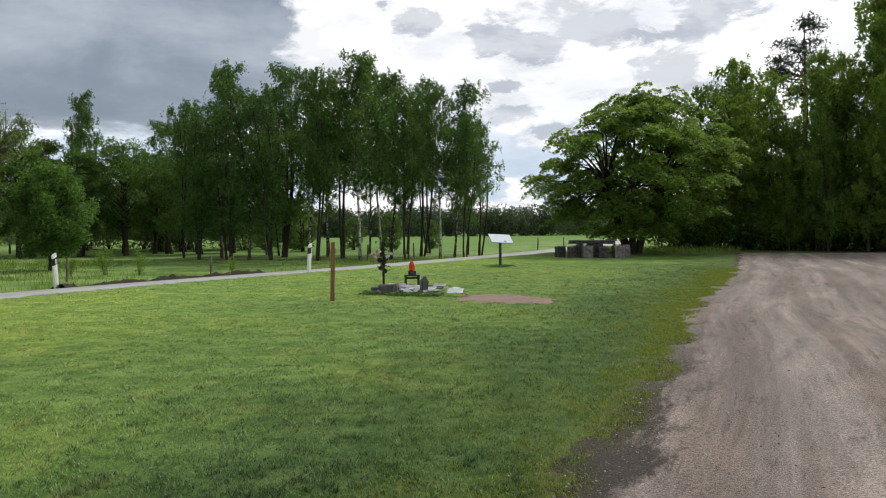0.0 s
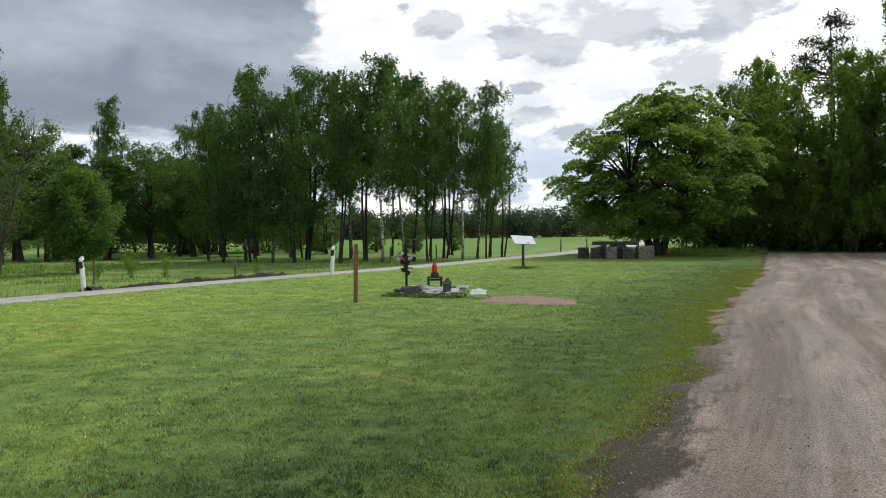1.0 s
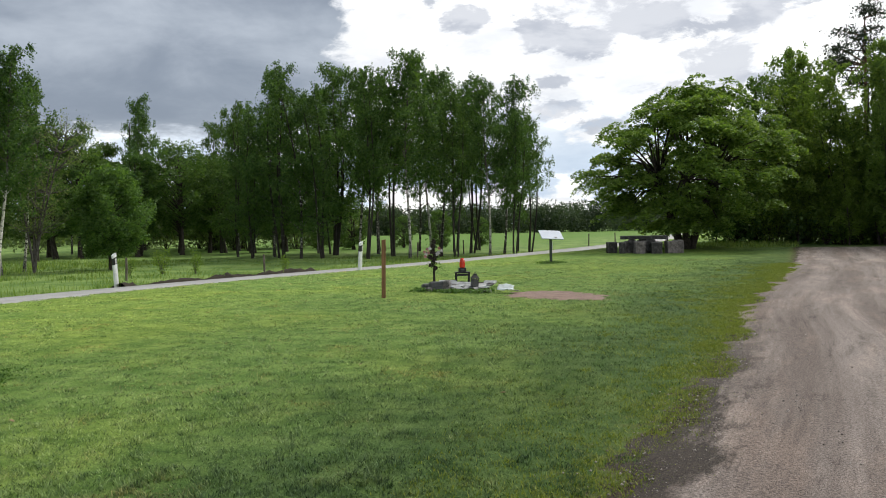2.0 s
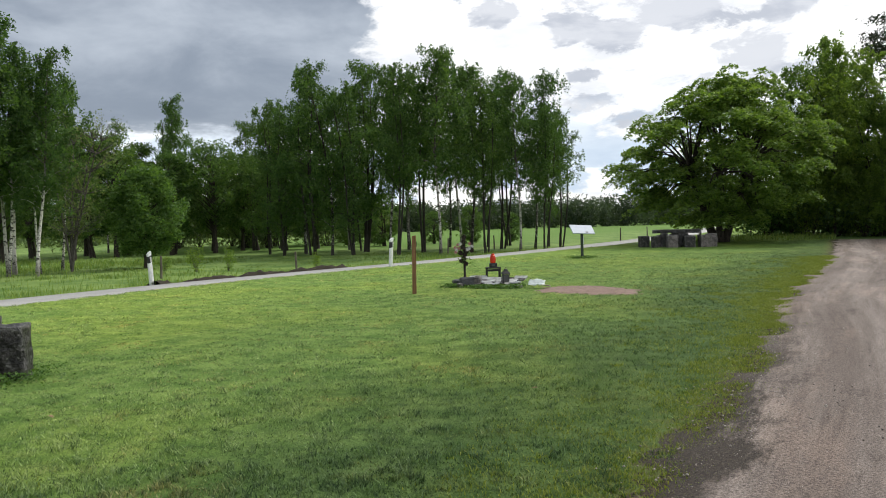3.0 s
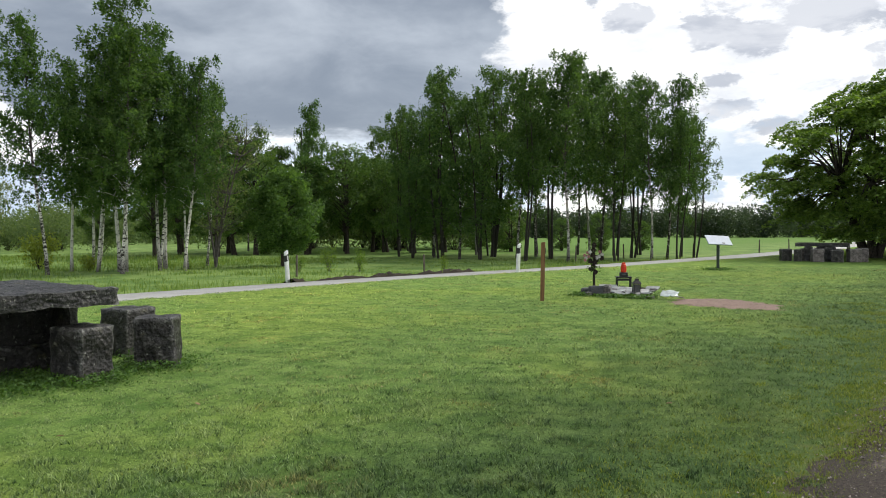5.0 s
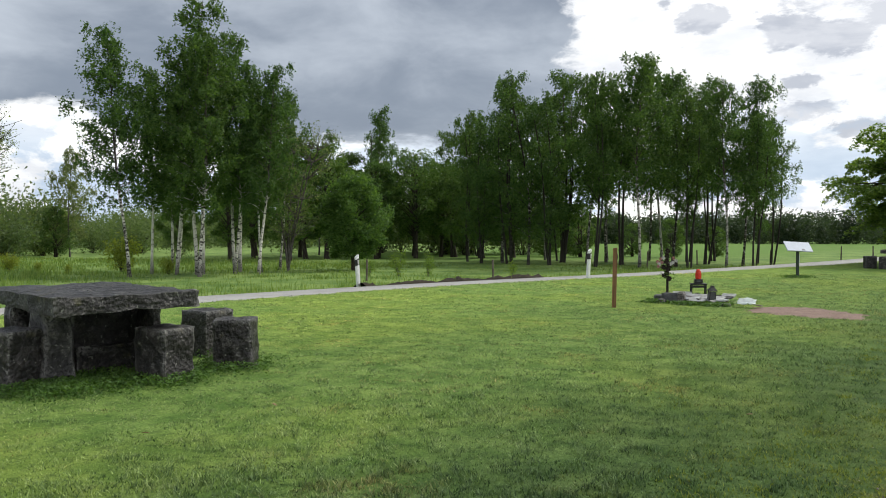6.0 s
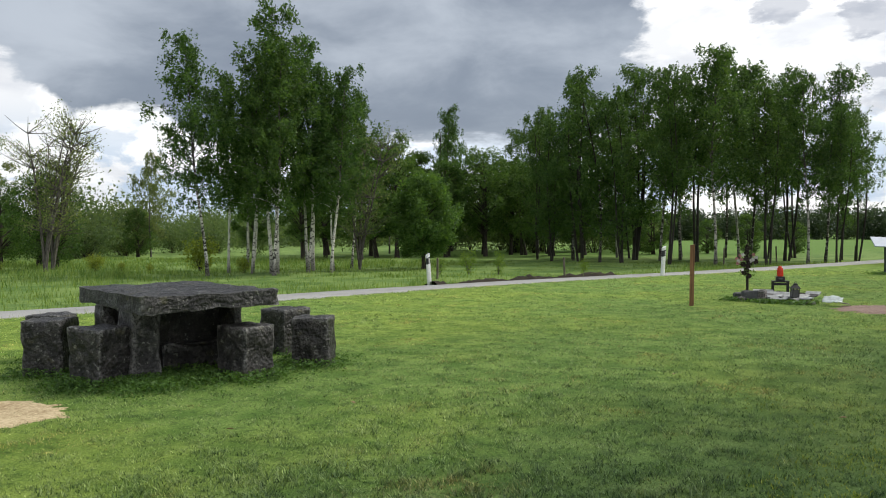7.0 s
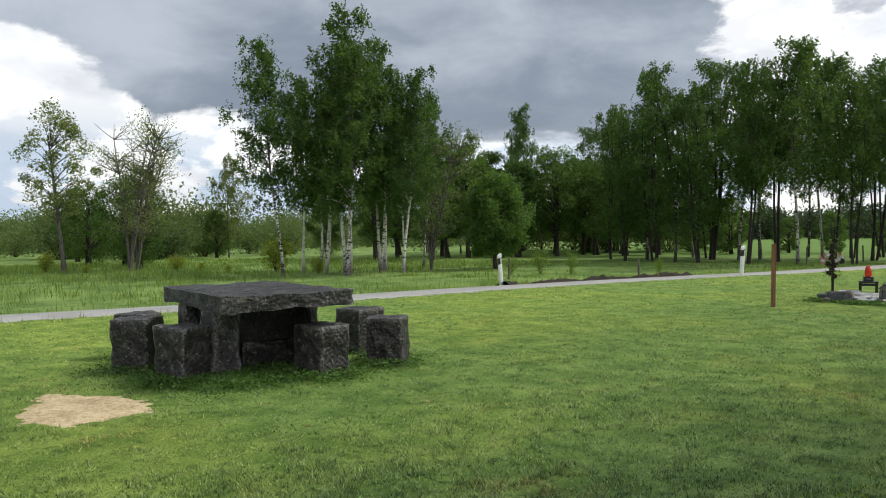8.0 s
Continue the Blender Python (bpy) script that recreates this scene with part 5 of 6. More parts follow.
def memorial():
    memorial_cross()
    lantern_stand()
    black_lantern()
    flat_stone("plaque_block", -1.07, 17.25, -0.01, 6, (0.36, 0.14, 0.21), GRANITE, "grey granite plaque block at the memorial's head", "stone block", 61, -6)
    flat_stone("memorial_stone", -0.86, 17.22, -0.01, -14, (0.14, 0.16, 0.23), BASALT_RED, "rough mixed stone at the memorial's edge", "stone", 62)
    for i, (x, y, turn, a, b, h) in enumerate(((-1.32, 17.5, 20, 0.20, 0.16, 0.15), (-1.25, 17.15, 50, 0.13, 0.12, 0.10), (-1.0, 17.9, 10, 0.30, 0.18, 0.12), (-0.1, 17.9, -30, 0.16, 0.14, 0.09), (-0.2, 17.05, 15, 0.14, 0.10, 0.07), (0.02, 16.8, 40, 0.16, 0.10, 0.06), (-0.62, 16.95, 0, 0.12, 0.10, 0.07))):
        flat_stone("border_stone", x, y, -0.02, turn, (a, b, h), BASALT_RED if i % 2 else GRANITE, "small rough border stone of the memorial", "stone", 70 + i, group="border stones of the memorial")
    mound = rough_block(1.25, 0.70, 0.10, 66, 0.04, 9, 0.09)
    heap = empty("memorial_mound", pose(-0.60, 17.56, -0.015, 8, 0, -6), "low mossy earth mound under the memorial", "mound")
    part("earth", mound, SOIL, heap)
    for i, (x, y, turn, a, b, tip) in enumerate(((-0.70, 17.50, -14, 0.34, 0.26, 22), (-0.46, 17.55, -4, 0.26, 0.20, 18), (-0.58, 17.25, -18, 0.30, 0.16, 12), (-0.12, 17.40, 30, 0.26, 0.16, 14), (0.06, 17.70, -22, 0.22, 0.12, 20), (-0.86, 17.72, 8, 0.30, 0.20, 16))):
        flat_stone("pale_slab", x, y, 0.072 + 0.15 * (y - 17.5) + 0.004 * i, turn, (a * 1.3, b * 1.3, 0.035), PALE, "pale grey stone slab lying on the memorial", "slab", 80 + i, tip, "pale slabs on the memorial")
    rng = np.random.default_rng(91)
    for i in range(16):
        x, y = -0.95 + 1.1 * (i + rng.uniform(0, 0.9)) / 16, 17.30 + rng.uniform(-0.16, 0.22)
        flat_stone("stone_shard", x, y, 0.07 + 0.15 * (y - 17.5) + rng.uniform(0, 0.04), rng.uniform(-70, 70), (rng.uniform(0.08, 0.24), rng.uniform(0.03, 0.08), 0.025), (PALE, FOIL, GRANITE, BASALT_RED)[i % 4], "broken pale stone piece heaped on the memorial", "stone shard", 100 + i, rng.uniform(5, 40), "shards on the memorial")
    # a crumpled clear sheet and a white card at the foot
    root = empty("plastic_sheet", pose(0.40, 16.72, 0.06, 24, 0, -12), "crumpled clear plastic sheet lying on the grass", "plastic sheet")
    n = 9
    verts = [((i / (n - 1) - 0.5) * 0.34, (j / (n - 1) - 0.5) * 0.24, 0.045 + 0.05 * noise.noise(Vector((i * 0.7, j * 0.7, 2.0))) + 0.02 * noise.noise(Vector((i * 1.9, j * 1.9, 5.0)))) for i in range(n) for j in range(n)]
    faces = [(i * n + j, (i + 1) * n + j, (i + 1) * n + j + 1, i * n + j + 1) for i in range(n - 1) for j in range(n - 1)]
    ob = raw("sheet", verts, faces, FOIL, root)
    ob.modifiers.new("thickness", "SOLIDIFY").thickness = 0.002
    root = empty("white_card", pose(0.58, 16.55, 0.045, -16, 6, -20), "white card lying in the grass", "card")
    part("card", box(bmesh.new(), 0, 0, 0, 0.19, 0.13, 0.004, 0.001), WHITE, root)


wooden_post()
delineator(-4.42, 27.15, -0.11, 5.5, "white roadside marker post with black band, leaning slightly")
delineator(-11.15, 23.35, -0.27, -4.0, "white roadside marker post with black band on the far verge")
info_sign()
memorial()
for x, y, h, lean in ((-13.3, 28.6, 0.85, 2), (-8.8, 30.9, 0.85, -3), (-4.1, 45.0, 0.9, 2), (-1.7, 51.0, 0.9, -2), (2.5, 53.0, 0.9, 2), (6.9, 57.0, 0.9, 1), (-37.3, 26.2, 1.1, 2), (9.5, 62.0, 0.9, -1)):
    stake(x, y, h, lean)


def soil_bank():
    """Clods of dug earth along the far side of the road."""
    rng = np.random.default_rng(52)
    keep = [i for i in range(len(ROAD)) if 21.5 < ROAD[i][1] < 29 and ROAD[i][0] < 3]
    line = curve(ROAD[keep[0]:keep[-1] + 1], 0.12)
    nrm = normals(line)
    cols = np.linspace(0, 1.0, 9)
    verts = []
    for c in cols:
        for i, p in enumerate(line):
            q = p + nrm[i] * (ROAD_WIDE + 0.15 + c * 0.9)
            lump = noise.noise(Vector((q[0] * 1.1, q[1] * 1.1, 3.0)))
            tall = max(0.0, 0.12 + 0.20 * lump) * math.sin(math.pi * c) + 0.09 * noise.noise(Vector((q[0] * 5, q[1] * 5, 1.0))) * math.sin(math.pi * c)
            verts.append((q[0], q[1], ground_at(q[0], q[1]) - 0.03 + tall))
    n = len(line)
    faces = [(k * n + i, k * n + i + 1, (k + 1) * n + i + 1, (k + 1) * n + i) for k in range(len(cols) - 1) for i in range(n - 1)]
    tagged(raw("soil_bank", verts, faces, SOIL, smooth=True), "low bank of dark dug soil along the road", "soil bank", kind="structure")


soil_bank()

# ---- grass ----


def blades(name, xy, rng, tall, wide, mat, label, lean=0.6):
    """Single bent grass blades standing at these places."""
    n = len(xy)
    z = height(xy)
    h = tall * rng.uniform(0.55, 1.3, n)
    a = rng.uniform(0, 2 * math.pi, n)
    side_way = np.stack([np.cos(a), np.sin(a), np.zeros(n)], 1)
    b = a + rng.uniform(0.6, 2.5, n)
    tip = np.stack([np.cos(b), np.sin(b), np.zeros(n)], 1) * (h * lean * rng.uniform(0.2, 1.2, n))[:, None]
    base = np.column_stack([xy, z - 0.004])
    w = (wide * rng.uniform(0.6, 1.3, n))[:, None]
    up = np.array([0, 0, 1.0])
    mid = base + up * (h * 0.6)[:, None] + tip * 0.35
    verts = np.stack([base - side_way * w, base + side_way * w, mid + side_way * w * 0.7, mid - side_way * w * 0.7, base + up * (h * 0.95)[:, None] + tip], 1).reshape(-1, 3)
    k = np.arange(n)[:, None] * 5
    near = np.hypot(*xy.T) < 5.0
    far = ~near
    tris = np.concatenate([k[near] + np.array([[0, 1, 2]]), k[near] + np.array([[0, 2, 3]]), k[near] + np.array([[3, 2, 4]]), k[far] + np.array([[0, 1, 4]])])
    ob = raw(name, verts, tris, mat)
    return tagged(ob, label, "grass", kind="stuff")


def inside(xy, outline, grow=1.0):
    line = np.array(outline)
    c = line.mean(0)
    p = c + (xy - c) / grow
    hit = np.zeros(len(xy), bool)
    for (x0, y0), (x1, y1) in zip(line, np.roll(line, -1, 0)):
        cross = ((y0 > p[:, 1]) != (y1 > p[:, 1])) & (p[:, 0] < (x1 - x0) * (p[:, 1] - y0) / (y1 - y0 + 1e-9) + x0)
        hit ^= cross
    return hit


def build_grass():
    rng = np.random.default_rng(53)
    n = 400000
    r = 2.9 * (31.0 / 2.9) ** (rng.uniform(0, 1, n) ** 0.92)
    a = np.radians(rng.uniform(-34, 66, n))
    xy = np.stack([-r * np.sin(a), r * np.cos(a)], 1)
    # two blades in three stand in small tufts
    heads = xy[::9]
    own = rng.integers(0, len(heads), n)
    tufted = rng.uniform(0, 1, n) < 0.62
    xy = np.where(tufted[:, None], heads[own] + rng.normal(0, 1, (n, 2)) * (0.010 + 0.0016 * np.hypot(*heads[own].T))[:, None], xy)
    r = np.hypot(*xy.T)
    t, rd = side(TRACK, TRACK_N, xy), side(ROAD, ROAD_N, xy)
    clump = np.array([noise.noise(Vector((x * 2.6, y * 2.6, 5.0))) if d < 2.0 else 0.0 for (x, y), d in zip(xy, t)])
    keep = (rng.uniform(0, 1, n) < step(t + 0.65 * clump, -0.02, 0.42)) & (rd < -0.1) & ~(inside(xy, SAND_LINE, 0.98) & (rng.uniform(0, 1, n) < 0.93)) & ~(inside(xy, DIRT_LINE, 0.95) & (rng.uniform(0, 1, n) < 0.95))
    xy, r = xy[keep], r[keep]
    lush = np.array([noise.noise(Vector((x * 0.55, y * 0.55, 0))) for x, y in xy])
    tuft = np.array([noise.noise(Vector((x * 4.6, y * 4.6, 7.0))) for x, y in xy])
    edge = t[keep]
    h = (0.020 + 0.008 * lush + 0.022 * tuft) * (1 + 0.35 * step(edge, 0.6, 1.4) * (1 - step(edge, 3.0, 5.0))) * np.clip(1 + (r - 8) * 0.02, 1, 1.3)
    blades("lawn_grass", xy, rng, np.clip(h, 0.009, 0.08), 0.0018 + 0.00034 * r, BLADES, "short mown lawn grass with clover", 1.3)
    # thin yellowish grass and moss along the track
    m = 2600
    k = rng.integers(0, len(TRACK), m)
    off = rng.exponential(0.40, m) - 0.14
    spots = TRACK[k] + TRACK_N[k] * off[:, None] + rng.normal(0, 0.1, (m, 2))
    spots = spots[(spots[:, 1] > 2.5) & (spots[:, 1] < 26)]
    n = 80000
    pick = rng.integers(0, len(spots), n)
    wide = (0.05 + 0.05 * (pick % 4))[:, None]
    xy = spots[pick] + rng.normal(0, 1, (n, 2)) * wide
    d = np.hypot(*xy.T)
    blades("verge_grass", xy, rng, np.full(len(xy), 0.026), 0.002 + 0.0004 * d, MOSS, "thin yellowish grass and moss along the track", 1.0)
    # uncut grass where the track meets the wood
    n = 9000
    xy = np.stack([rng.uniform(9, 30, n), rng.uniform(36, 49, n)], 1)
    xy = xy[(side(TRACK, TRACK_N, xy) > 0.2) & (xy[:, 1] > 41.5) | (side(TRACK, TRACK_N, xy) < -9.6)]
    blades("verge_grass", xy, rng, np.full(len(xy), 0.26), np.full(len(xy), 0.016), STRAW, "uncut grass at the edge of the wood", 0.5)
    # long grass on both road verges
    n = 26000
    k = rng.integers(0, len(ROAD) - 1, n)
    f = rng.uniform(0, 1, n)[:, None]
    along = ROAD[k] * (1 - f) + ROAD[k + 1] * f
    near = rng.uniform(0, 1, n) < 0.4
    off = np.where(near, rng.normal(-0.35, 0.22, n), ROAD_WIDE + 0.35 + rng.exponential(1.6, n))
    xy = along + ROAD_N[k] * off[:, None]
    ok = (xy[:, 1] > 2) & (xy[:, 1] < 48) & (off < 9) & ((off < -0.02) | (off > ROAD_WIDE + 0.1))
    xy, near, off = xy[ok], near[ok], off[ok]
    wild = np.array([noise.noise(Vector((x * 0.35, y * 0.35, 4.0))) for x, y in xy])
    h = np.where(near, 0.06 + 0.13 * step(-xy[:, 1], -17, -10), 0.20 + 0.16 * wild)
    d = np.hypot(*xy.T)
    blades("verge_grass", xy, rng, np.clip(h, 0.04, 0.5), 0.003 + 0.0003 * d, STRAW, "long rough grass on the road verges", 0.5)
    # rough meadow with sedge tufts
    n = 46000
    c = np.stack([rng.uniform(-52, 2, 3000), rng.uniform(9, 48, 3000)], 1)
    xy = c[rng.integers(0, 3000, n)] + rng.normal(0, 0.30, (n, 2))
    rd = side(ROAD, ROAD_N, xy)
    xy = xy[(rd > ROAD_WIDE + 1.0)]
    d = np.hypot(*xy.T)
    wild = np.array([noise.noise(Vector((x * 0.12, y * 0.12, 9.0))) for x, y in xy])
    wet = step(-xy[:, 0], 14, 24)
    blades("meadow_grass", xy, rng, np.clip(0.12 + 0.18 * wild + 0.14 * wet, 0.06, 0.5), 0.004 + 0.00032 * d, STRAW, "rough tufted meadow grass across the road", 0.45)
    # weeds round the stone table and the memorial
    xy = []
    for x, y, w, n in ((-5.8, 6.0, 0.62, 1900), (-4.9, 7.2, 0.36, 900), (-5.1, 6.35, 0.38, 1100), (-6.15, 5.5, 0.40, 1200), (-7.1, 5.75, 0.36, 800), (-7.8, 6.4, 0.33, 300), (-5.75, 7.9, 0.33, 300), (-5.6, 5.55, 0.35, 900), (-0.75, 17.0, 0.24, 340), (-0.2, 16.9, 0.26, 340), (-1.3, 17.4, 0.22, 200), (-1.35, 17.2, 0.2, 120), (2.18, 28.4, 0.34, 320), (-4.42, 27.15, 0.3, 260)):
        xy.append(np.array([x, y]) + rng.normal(0, w * 0.6, (n, 2)))
    xy = np.repeat(np.concatenate(xy), 4, 0)
    xy += rng.normal(0, 0.03, xy.shape)
    far = xy[:, 1] > 12
    z = height(xy) + rng.uniform(0.005, 1.0, len(xy)) ** 1.3 * np.where(far, 0.07, 0.095)
    v, f = leaves(np.column_stack([xy, z]), rng, np.where(far, 0.026, 0.015), 0.4, 0.0, 0.6, 0.45)
    tagged(raw("weeds", v, f, LEAF_WEED), "leafy green weeds round stones and posts", "weeds", kind="stuff")


build_grass()


def litter():
    """A few fallen leaves on the lawn and stones along the track's edge."""
    rng = np.random.default_rng(54)
    dry = plain("dry_leaf", (0.30, 0.20, 0.11), 0.7, vary=0.3)
    for i, (x, y) in enumerate(((-3.75, 4.5), (-3.4, 5.6), (0.2, 6.5), (-1.2, 7.9), (-2.2, 6.6))):
        root = empty("fallen_leaf", pose(x, y, ground_at(x, y) + 0.035, rng.uniform(-15, 15), rng.uniform(-15, 15), rng.uniform(0, 360)), "dry brown leaf fallen on the lawn", "leaf", "fallen leaves on the lawn")
        bm = bmesh.new()
        rim = [(0.030, 0), (0.015, 0.014), (-0.012, 0.015), (-0.030, 0.0), (-0.012, -0.015), (0.015, -0.014)]
        vs = [bm.verts.new((a, b, 0.008 * abs(b) * 60)) for a, b in rim]
        c = bm.verts.new((0, 0, 0))
        for k in range(6):
            bm.faces.new((c, vs[k], vs[(k + 1) % 6]))
        part("blade", bm, dry, root)
    n = 15000
    k = rng.integers(0, len(TRACK), n)
    off = np.where(rng.uniform(0, 1, n) < 0.5, rng.normal(-0.25, 0.22, n), -rng.uniform(0, 5, n))
    xy = TRACK[k] - TRACK_N[k] * -off[:, None] + rng.normal(0, 0.06, (n, 2))
    xy = xy[(xy[:, 1] > 2.6) & (xy[:, 1] < 10)]
    n = len(xy)
    s = 0.003 + 0.009 * rng.uniform(0, 1, n) ** 2
    base = np.column_stack([xy, height(xy) + 0.018])
    octa = np.array([(1, 0, 0), (0, 1, 0), (-1, 0, 0), (0, -1, 0), (0, 0, 0.7), (0, 0, -0.7)], float)
    v = octa[None] * rng.uniform(0.6, 1.3, (n, 6, 1)) * s[:, None, None] + base[:, None, :]
    tri = np.array([(0, 1, 4), (1, 2, 4), (2, 3, 4), (3, 0, 4), (1, 0, 5), (2, 1, 5), (3, 2, 5), (0, 3, 5)])
    f = (np.arange(n)[:, None, None] * 6 + tri[None]).reshape(-1, 3)
    m, nd, out = material("pebbles")
    surface(nd, out, nd.mix(nd.island(), (0.10, 0.085, 0.075), (0.42, 0.38, 0.34)), 0.8)
    tagged(raw("pebbles", v.reshape(-1, 3), f, m), "small loose stones on the gravel track", "pebbles", kind="stuff")


litter()


# ---- the lorry, coming up the road ----


def lorry():
    """A curtain-sided lorry: blue tractor unit, grey trailer. x runs forward from its rear."""
    grey = plain("grey_curtain", (0.30, 0.31, 0.305), 0.55, vary=0.12, scale=2.5)
    door = plain("white_door", (0.72, 0.73, 0.74), 0.4, vary=0.06)
    blue = plain("blue_paint", (0.014, 0.028, 0.26), 0.22, vary=0.08, spec=0.6)
    navy = plain("navy_print", (0.02, 0.03, 0.14), 0.5)
    chassis = plain("dark_chassis", (0.02, 0.02, 0.022), 0.6)
    steel = plain("steel_rim", (0.42, 0.43, 0.44), 0.35, 0.7)
    rubber = plain("rubber", (0.018, 0.018, 0.018), 0.85)
    lamp = plain("tail_lamp_red", (0.50, 0.015, 0.02), 0.25, spec=0.6)
    amber = plain("amber_board", (0.75, 0.30, 0.02), 0.4)
    red = plain("red_marking", (0.50, 0.03, 0.03), 0.4)
    glass = plain("dark_glass", (0.012, 0.014, 0.016), 0.06, spec=0.8)
    x, y = -25.4, -9.1
    root = empty("lorry", pose(x, y, -0.095, 0, 0, 62.8), "lorry with blue cab and grey curtain-sided trailer on the road", "lorry")
    part("trailer_floor", box(bmesh.new(), 6.8, 0, 1.12, 13.6, 2.50, 0.16, 0.01), chassis, root)
    part("trailer_frame", box(bmesh.new(), 7.2, 0, 0.90, 12.0, 0.95, 0.30, 0.02), chassis, root)
    part("roof", box(bmesh.new(), 6.8, 0, 3.96, 13.62, 2.55, 0.09, 0.02), door, root, "pale trailer roof edge")
    part("front_wall", box(bmesh.new(), 13.55, 0, 2.55, 0.08, 2.48, 2.75, 0.01), grey, root)
    for side_y in (-1.26, 1.26):
        bm = bmesh.new()
        n = 40
        grid = []
        for i in range(n + 1):
            col = []
            for z in (1.10, 1.6, 2.3, 3.1, 3.92):
                wave = 0.012 * math.sin(i * 1.9) * (1 if 1.2 < z < 3.9 else 0.2)
                col.append(bm.verts.new((0.06 + 13.45 * i / n, side_y + math.copysign(wave + 0.004, side_y), z)))
            grid.append(col)
        for a, b in zip(grid, grid[1:]):
            for k in range(4):
                bm.faces.new((a[k], b[k], b[k + 1], a[k + 1]))
        curtain = part("curtain", bm, grey, root, "grey tarpaulin side curtain")
        curtain.modifiers.new("thickness", "SOLIDIFY").thickness = 0.006
        for i in range(24):
            part("strap", box(bmesh.new(), 0.35 + i * 0.51, side_y * 1.012, 1.20, 0.05, 0.012, 0.22, 0.002), chassis, curtain)
        out = math.copysign(1, side_y)
        part("print_line", box(bmesh.new(), 5.2, side_y + out * 0.024, 2.02, 8.6, 0.004, 0.03), navy, curtain)
        for k, (px, w) in enumerate(((9.0, 0.5), (9.6, 0.45), (10.15, 0.4), (10.5, 0.16), (10.95, 0.5), (11.5, 0.45), (12.05, 0.5), (12.6, 0.45), (13.1, 0.4))):
            part("print_shape", box(bmesh.new(), px, side_y + out * 0.024, 2.45, w * 0.8, 0.004, 0.62), navy, curtain)
        words = bpy.data.curves.new("words", "FONT")
        words.body, words.size, words.extrude = "Deutschland - Schweden - Norwegen - Dänemark - Finnland", 0.30, 0.001
        loose = new("words", words)
        me = bpy.data.meshes.new_from_object(loose)
        bpy.data.objects.remove(loose)
        me.materials.append(navy)
        sign = new("lettering", me)
        sign.parent = curtain
        sign.matrix_basis = pose(0.8, side_y - 0.026, 2.12, 90, 0, 0) if side_y < 0 else pose(8.4, side_y + 0.026, 2.12, 90, 0, 180)
    for dy in (-0.62, 0.62):
        leaf = part("rear_door", box(bmesh.new(), 0.0, dy, 2.52, 0.06, 1.22, 2.72, 0.01), door, root, "white rear door with red edging")
        for z in (1.22, 3.82):
            part("edging", box(bmesh.new(), -0.034, dy, z, 0.006, 1.14, 0.05), red, leaf)
        part("locking_bar", box(bmesh.new(), -0.05, dy * 0.5, 2.5, 0.03, 0.03, 2.6, 0.006), steel, leaf)
        part("warning_board", box(bmesh.new(), -0.036, dy * 1.35, 1.36, 0.008, 0.55, 0.16), amber, leaf)
        for i in range(5):
            part("text_bar", box(bmesh.new(), -0.034, dy * 0.9, 2.9 - i * 0.22, 0.004, 0.5, 0.05), navy, leaf)
    part("bumper", box(bmesh.new(), 0.12, 0, 0.62, 0.14, 2.40, 0.14, 0.02), steel, root)
    for dy in (-1.0, 1.0):
        part("tail_lamp", box(bmesh.new(), 0.02, dy, 0.86, 0.08, 0.42, 0.16, 0.02), lamp, root)
    part("number_plate", box(bmesh.new(), 0.02, 0, 0.84, 0.02, 0.52, 0.11, 0.004), door, root)
    for dy in (-1.18, 1.18):
        part("side_skirt", box(bmesh.new(), 8.6, dy, 0.70, 4.4, 0.05, 0.62, 0.02), chassis, root)
        part("tool_box", box(bmesh.new(), 1.5, dy * 0.95, 0.80, 0.9, 0.35, 0.42, 0.03), chassis, root)
    for wx in (2.9, 4.25, 5.6, 12.1, 15.5):
        for dy in (-1.06, 1.06):
            bm = bmesh.new()
            lathe(bm, ((0.36, -0.17), (0.49, -0.165), (0.525, -0.12), (0.53, 0.0), (0.525, 0.12), (0.49, 0.165), (0.36, 0.17)), 28)
            bmesh.ops.transform(bm, matrix=pose(wx, dy, 0.53, 90, 0, 0), verts=bm.verts[:])
            wheel = part("wheel", bm, rubber, root, "black rubber tyre")
            bm = bmesh.new()
            lathe(bm, ((0.10, -0.185), (0.16, -0.19), (0.26, -0.175), (0.33, -0.185), (0.33, 0.185), (0.26, 0.175), (0.16, 0.19), (0.10, 0.185)), 24)
            bmesh.ops.transform(bm, matrix=pose(wx, dy, 0.53, 90, 0, 0), verts=bm.verts[:])
            part("rim", bm, steel, wheel, "steel wheel rim")
    part("tractor_frame", box(bmesh.new(), 13.9, 0, 0.80, 4.8, 1.0, 0.34, 0.03), chassis, root)
    bm = bmesh.new()
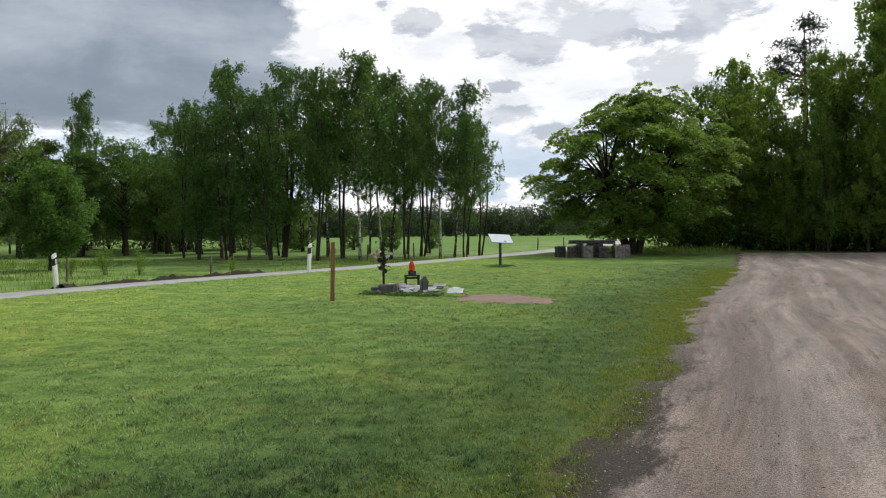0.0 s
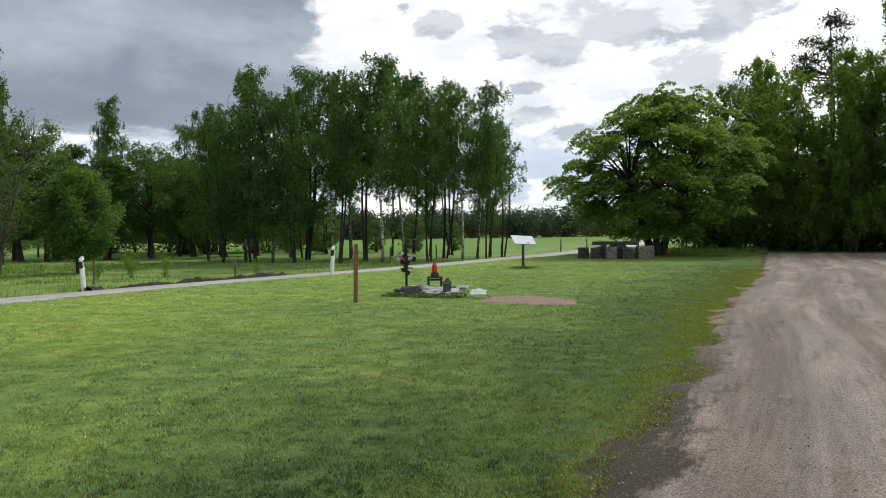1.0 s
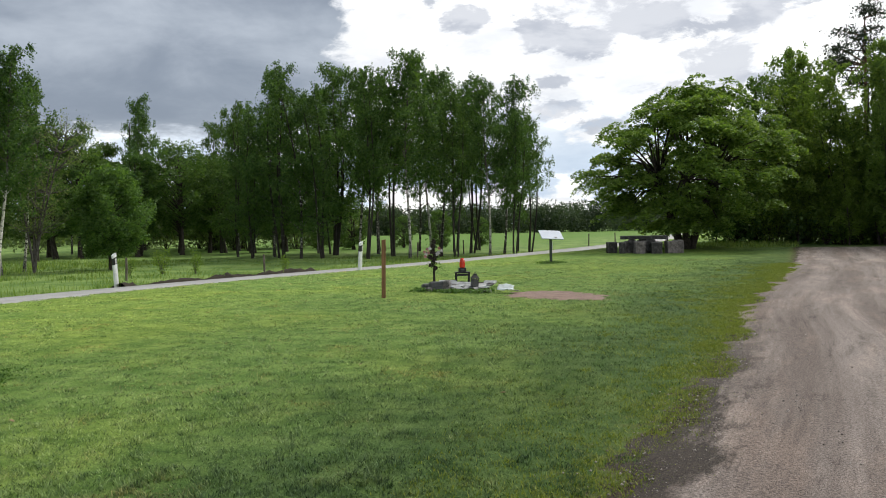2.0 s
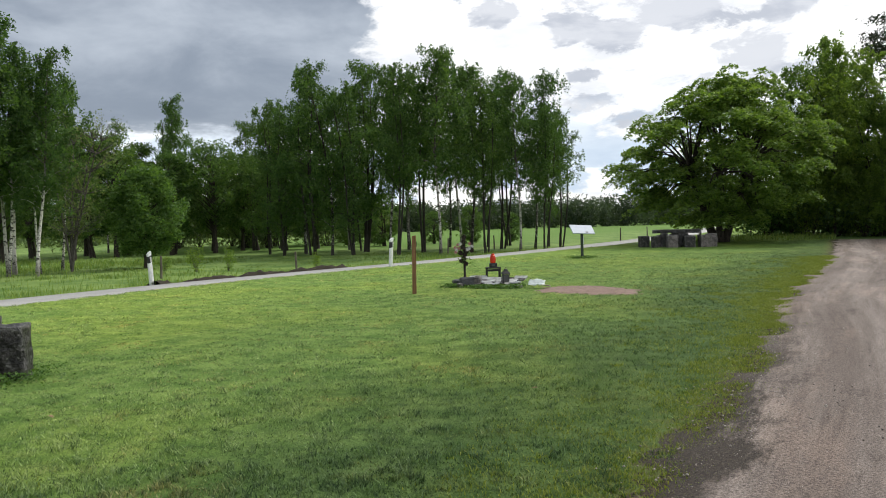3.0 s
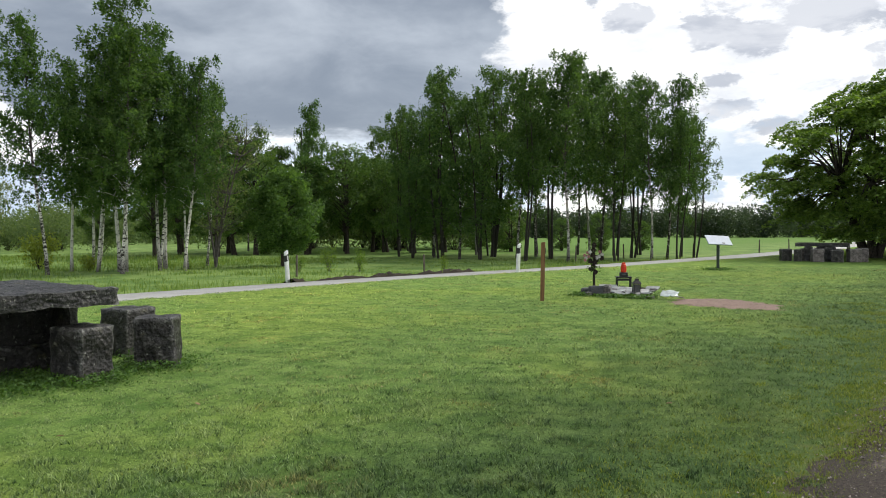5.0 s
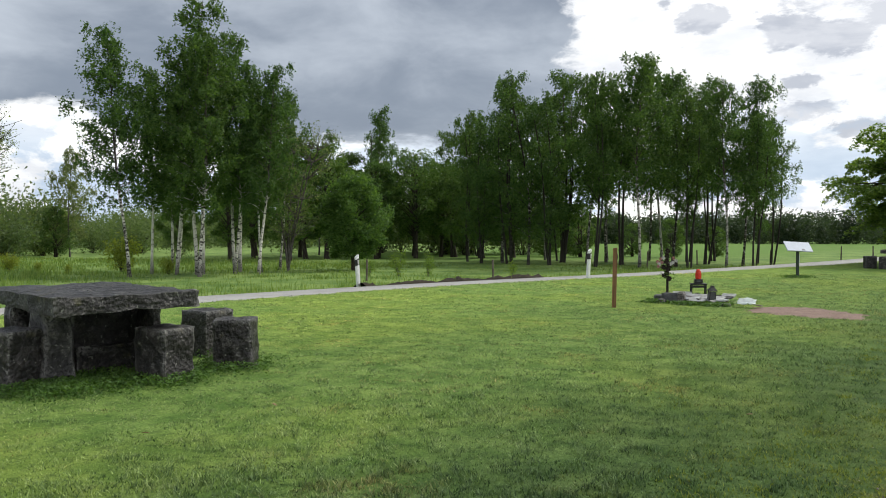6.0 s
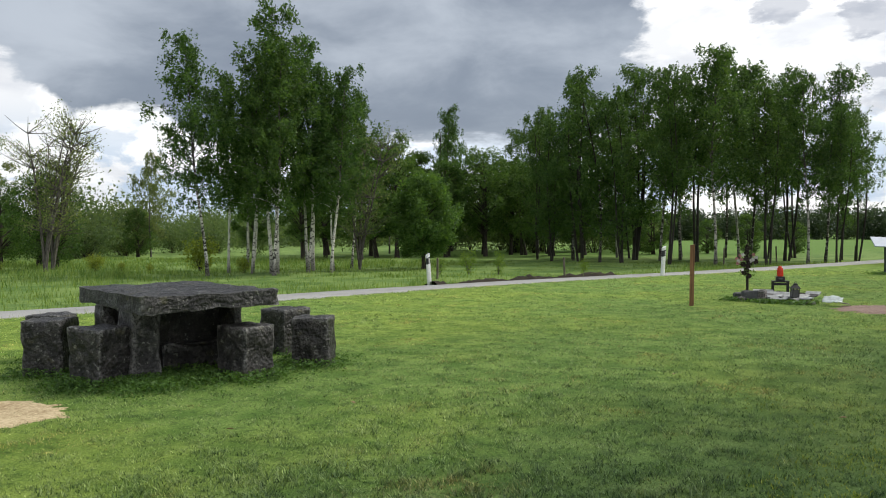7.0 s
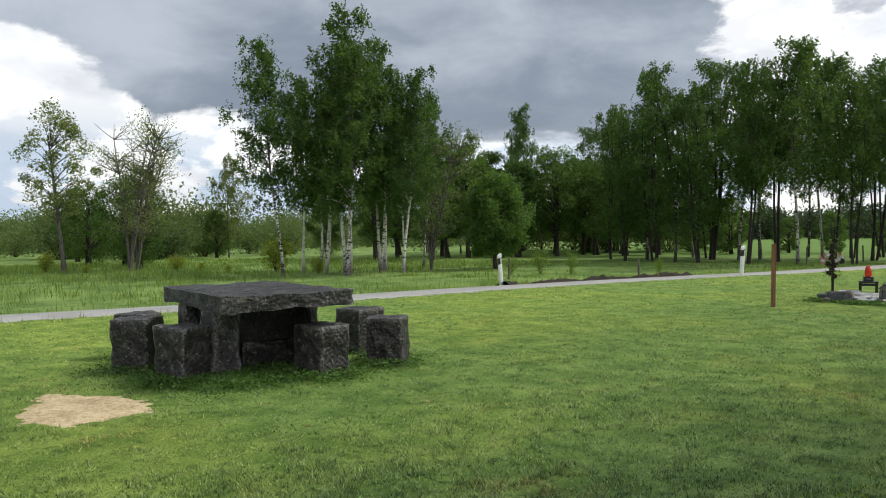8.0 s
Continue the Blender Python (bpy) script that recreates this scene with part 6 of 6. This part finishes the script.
    profile = ((14.25, 0.55), (14.25, 3.25), (14.45, 3.62), (15.3, 3.72), (16.05, 3.35), (16.30, 2.35), (16.42, 1.3), (16.40, 0.50))
    rows = [[bm.verts.new((px, w, z)) for px, z in profile] for w in (-1.22, 1.22)]
    k = len(profile)
    for i in range(k):
        bm.faces.new((rows[0][i], rows[0][(i + 1) % k], rows[1][(i + 1) % k], rows[1][i]))
    bm.faces.new(rows[0][::-1])
    bm.faces.new(rows[1])
    bmesh.ops.bevel(bm, geom=bm.edges[:], offset=0.07, segments=3, affect="EDGES", profile=0.6)
    cab = part("cab", bm, blue, root, "glossy blue cab")
    bm = bmesh.new()
    vs = [bm.verts.new(p) for p in ((16.12, -1.05, 3.12), (16.12, 1.05, 3.12), (16.335, 1.08, 2.22), (16.335, -1.08, 2.22))]
    face = bm.faces.new(vs)
    bmesh.ops.solidify(bm, geom=[face], thickness=0.04)
    bmesh.ops.translate(bm, verts=bm.verts[:], vec=(0.03, 0, 0))
    part("windscreen", bm, glass, cab)
    for dy in (-1.225, 1.225):
        part("side_window", box(bmesh.new(), 15.70, dy, 2.65, 0.72, 0.02, 0.75, 0.008), glass, cab)
        part("mirror", box(bmesh.new(), 16.30, dy * 1.12, 2.70, 0.14, 0.16, 0.62, 0.04), chassis, cab)
        part("step", box(bmesh.new(), 15.85, dy * 0.97, 0.62, 0.5, 0.12, 0.08, 0.01), chassis, cab)
        part("headlamp", box(bmesh.new(), 16.40, dy * 0.78, 0.85, 0.08, 0.42, 0.22, 0.04), glass, cab)
        part("wheel_arch", box(bmesh.new(), 15.5, dy * 0.985, 1.12, 1.25, 0.10, 0.14, 0.05), chassis, cab)
    part("grille", box(bmesh.new(), 16.43, 0, 1.45, 0.05, 1.7, 0.9, 0.03), chassis, cab)
    part("spoiler", box(bmesh.new(), 14.55, 0, 3.72, 0.65, 2.2, 0.20, 0.06), blue, cab)
    part("fuel_tank", box(bmesh.new(), 13.5, -0.95, 0.68, 1.1, 0.5, 0.5, 0.08), steel, root)


lorry()
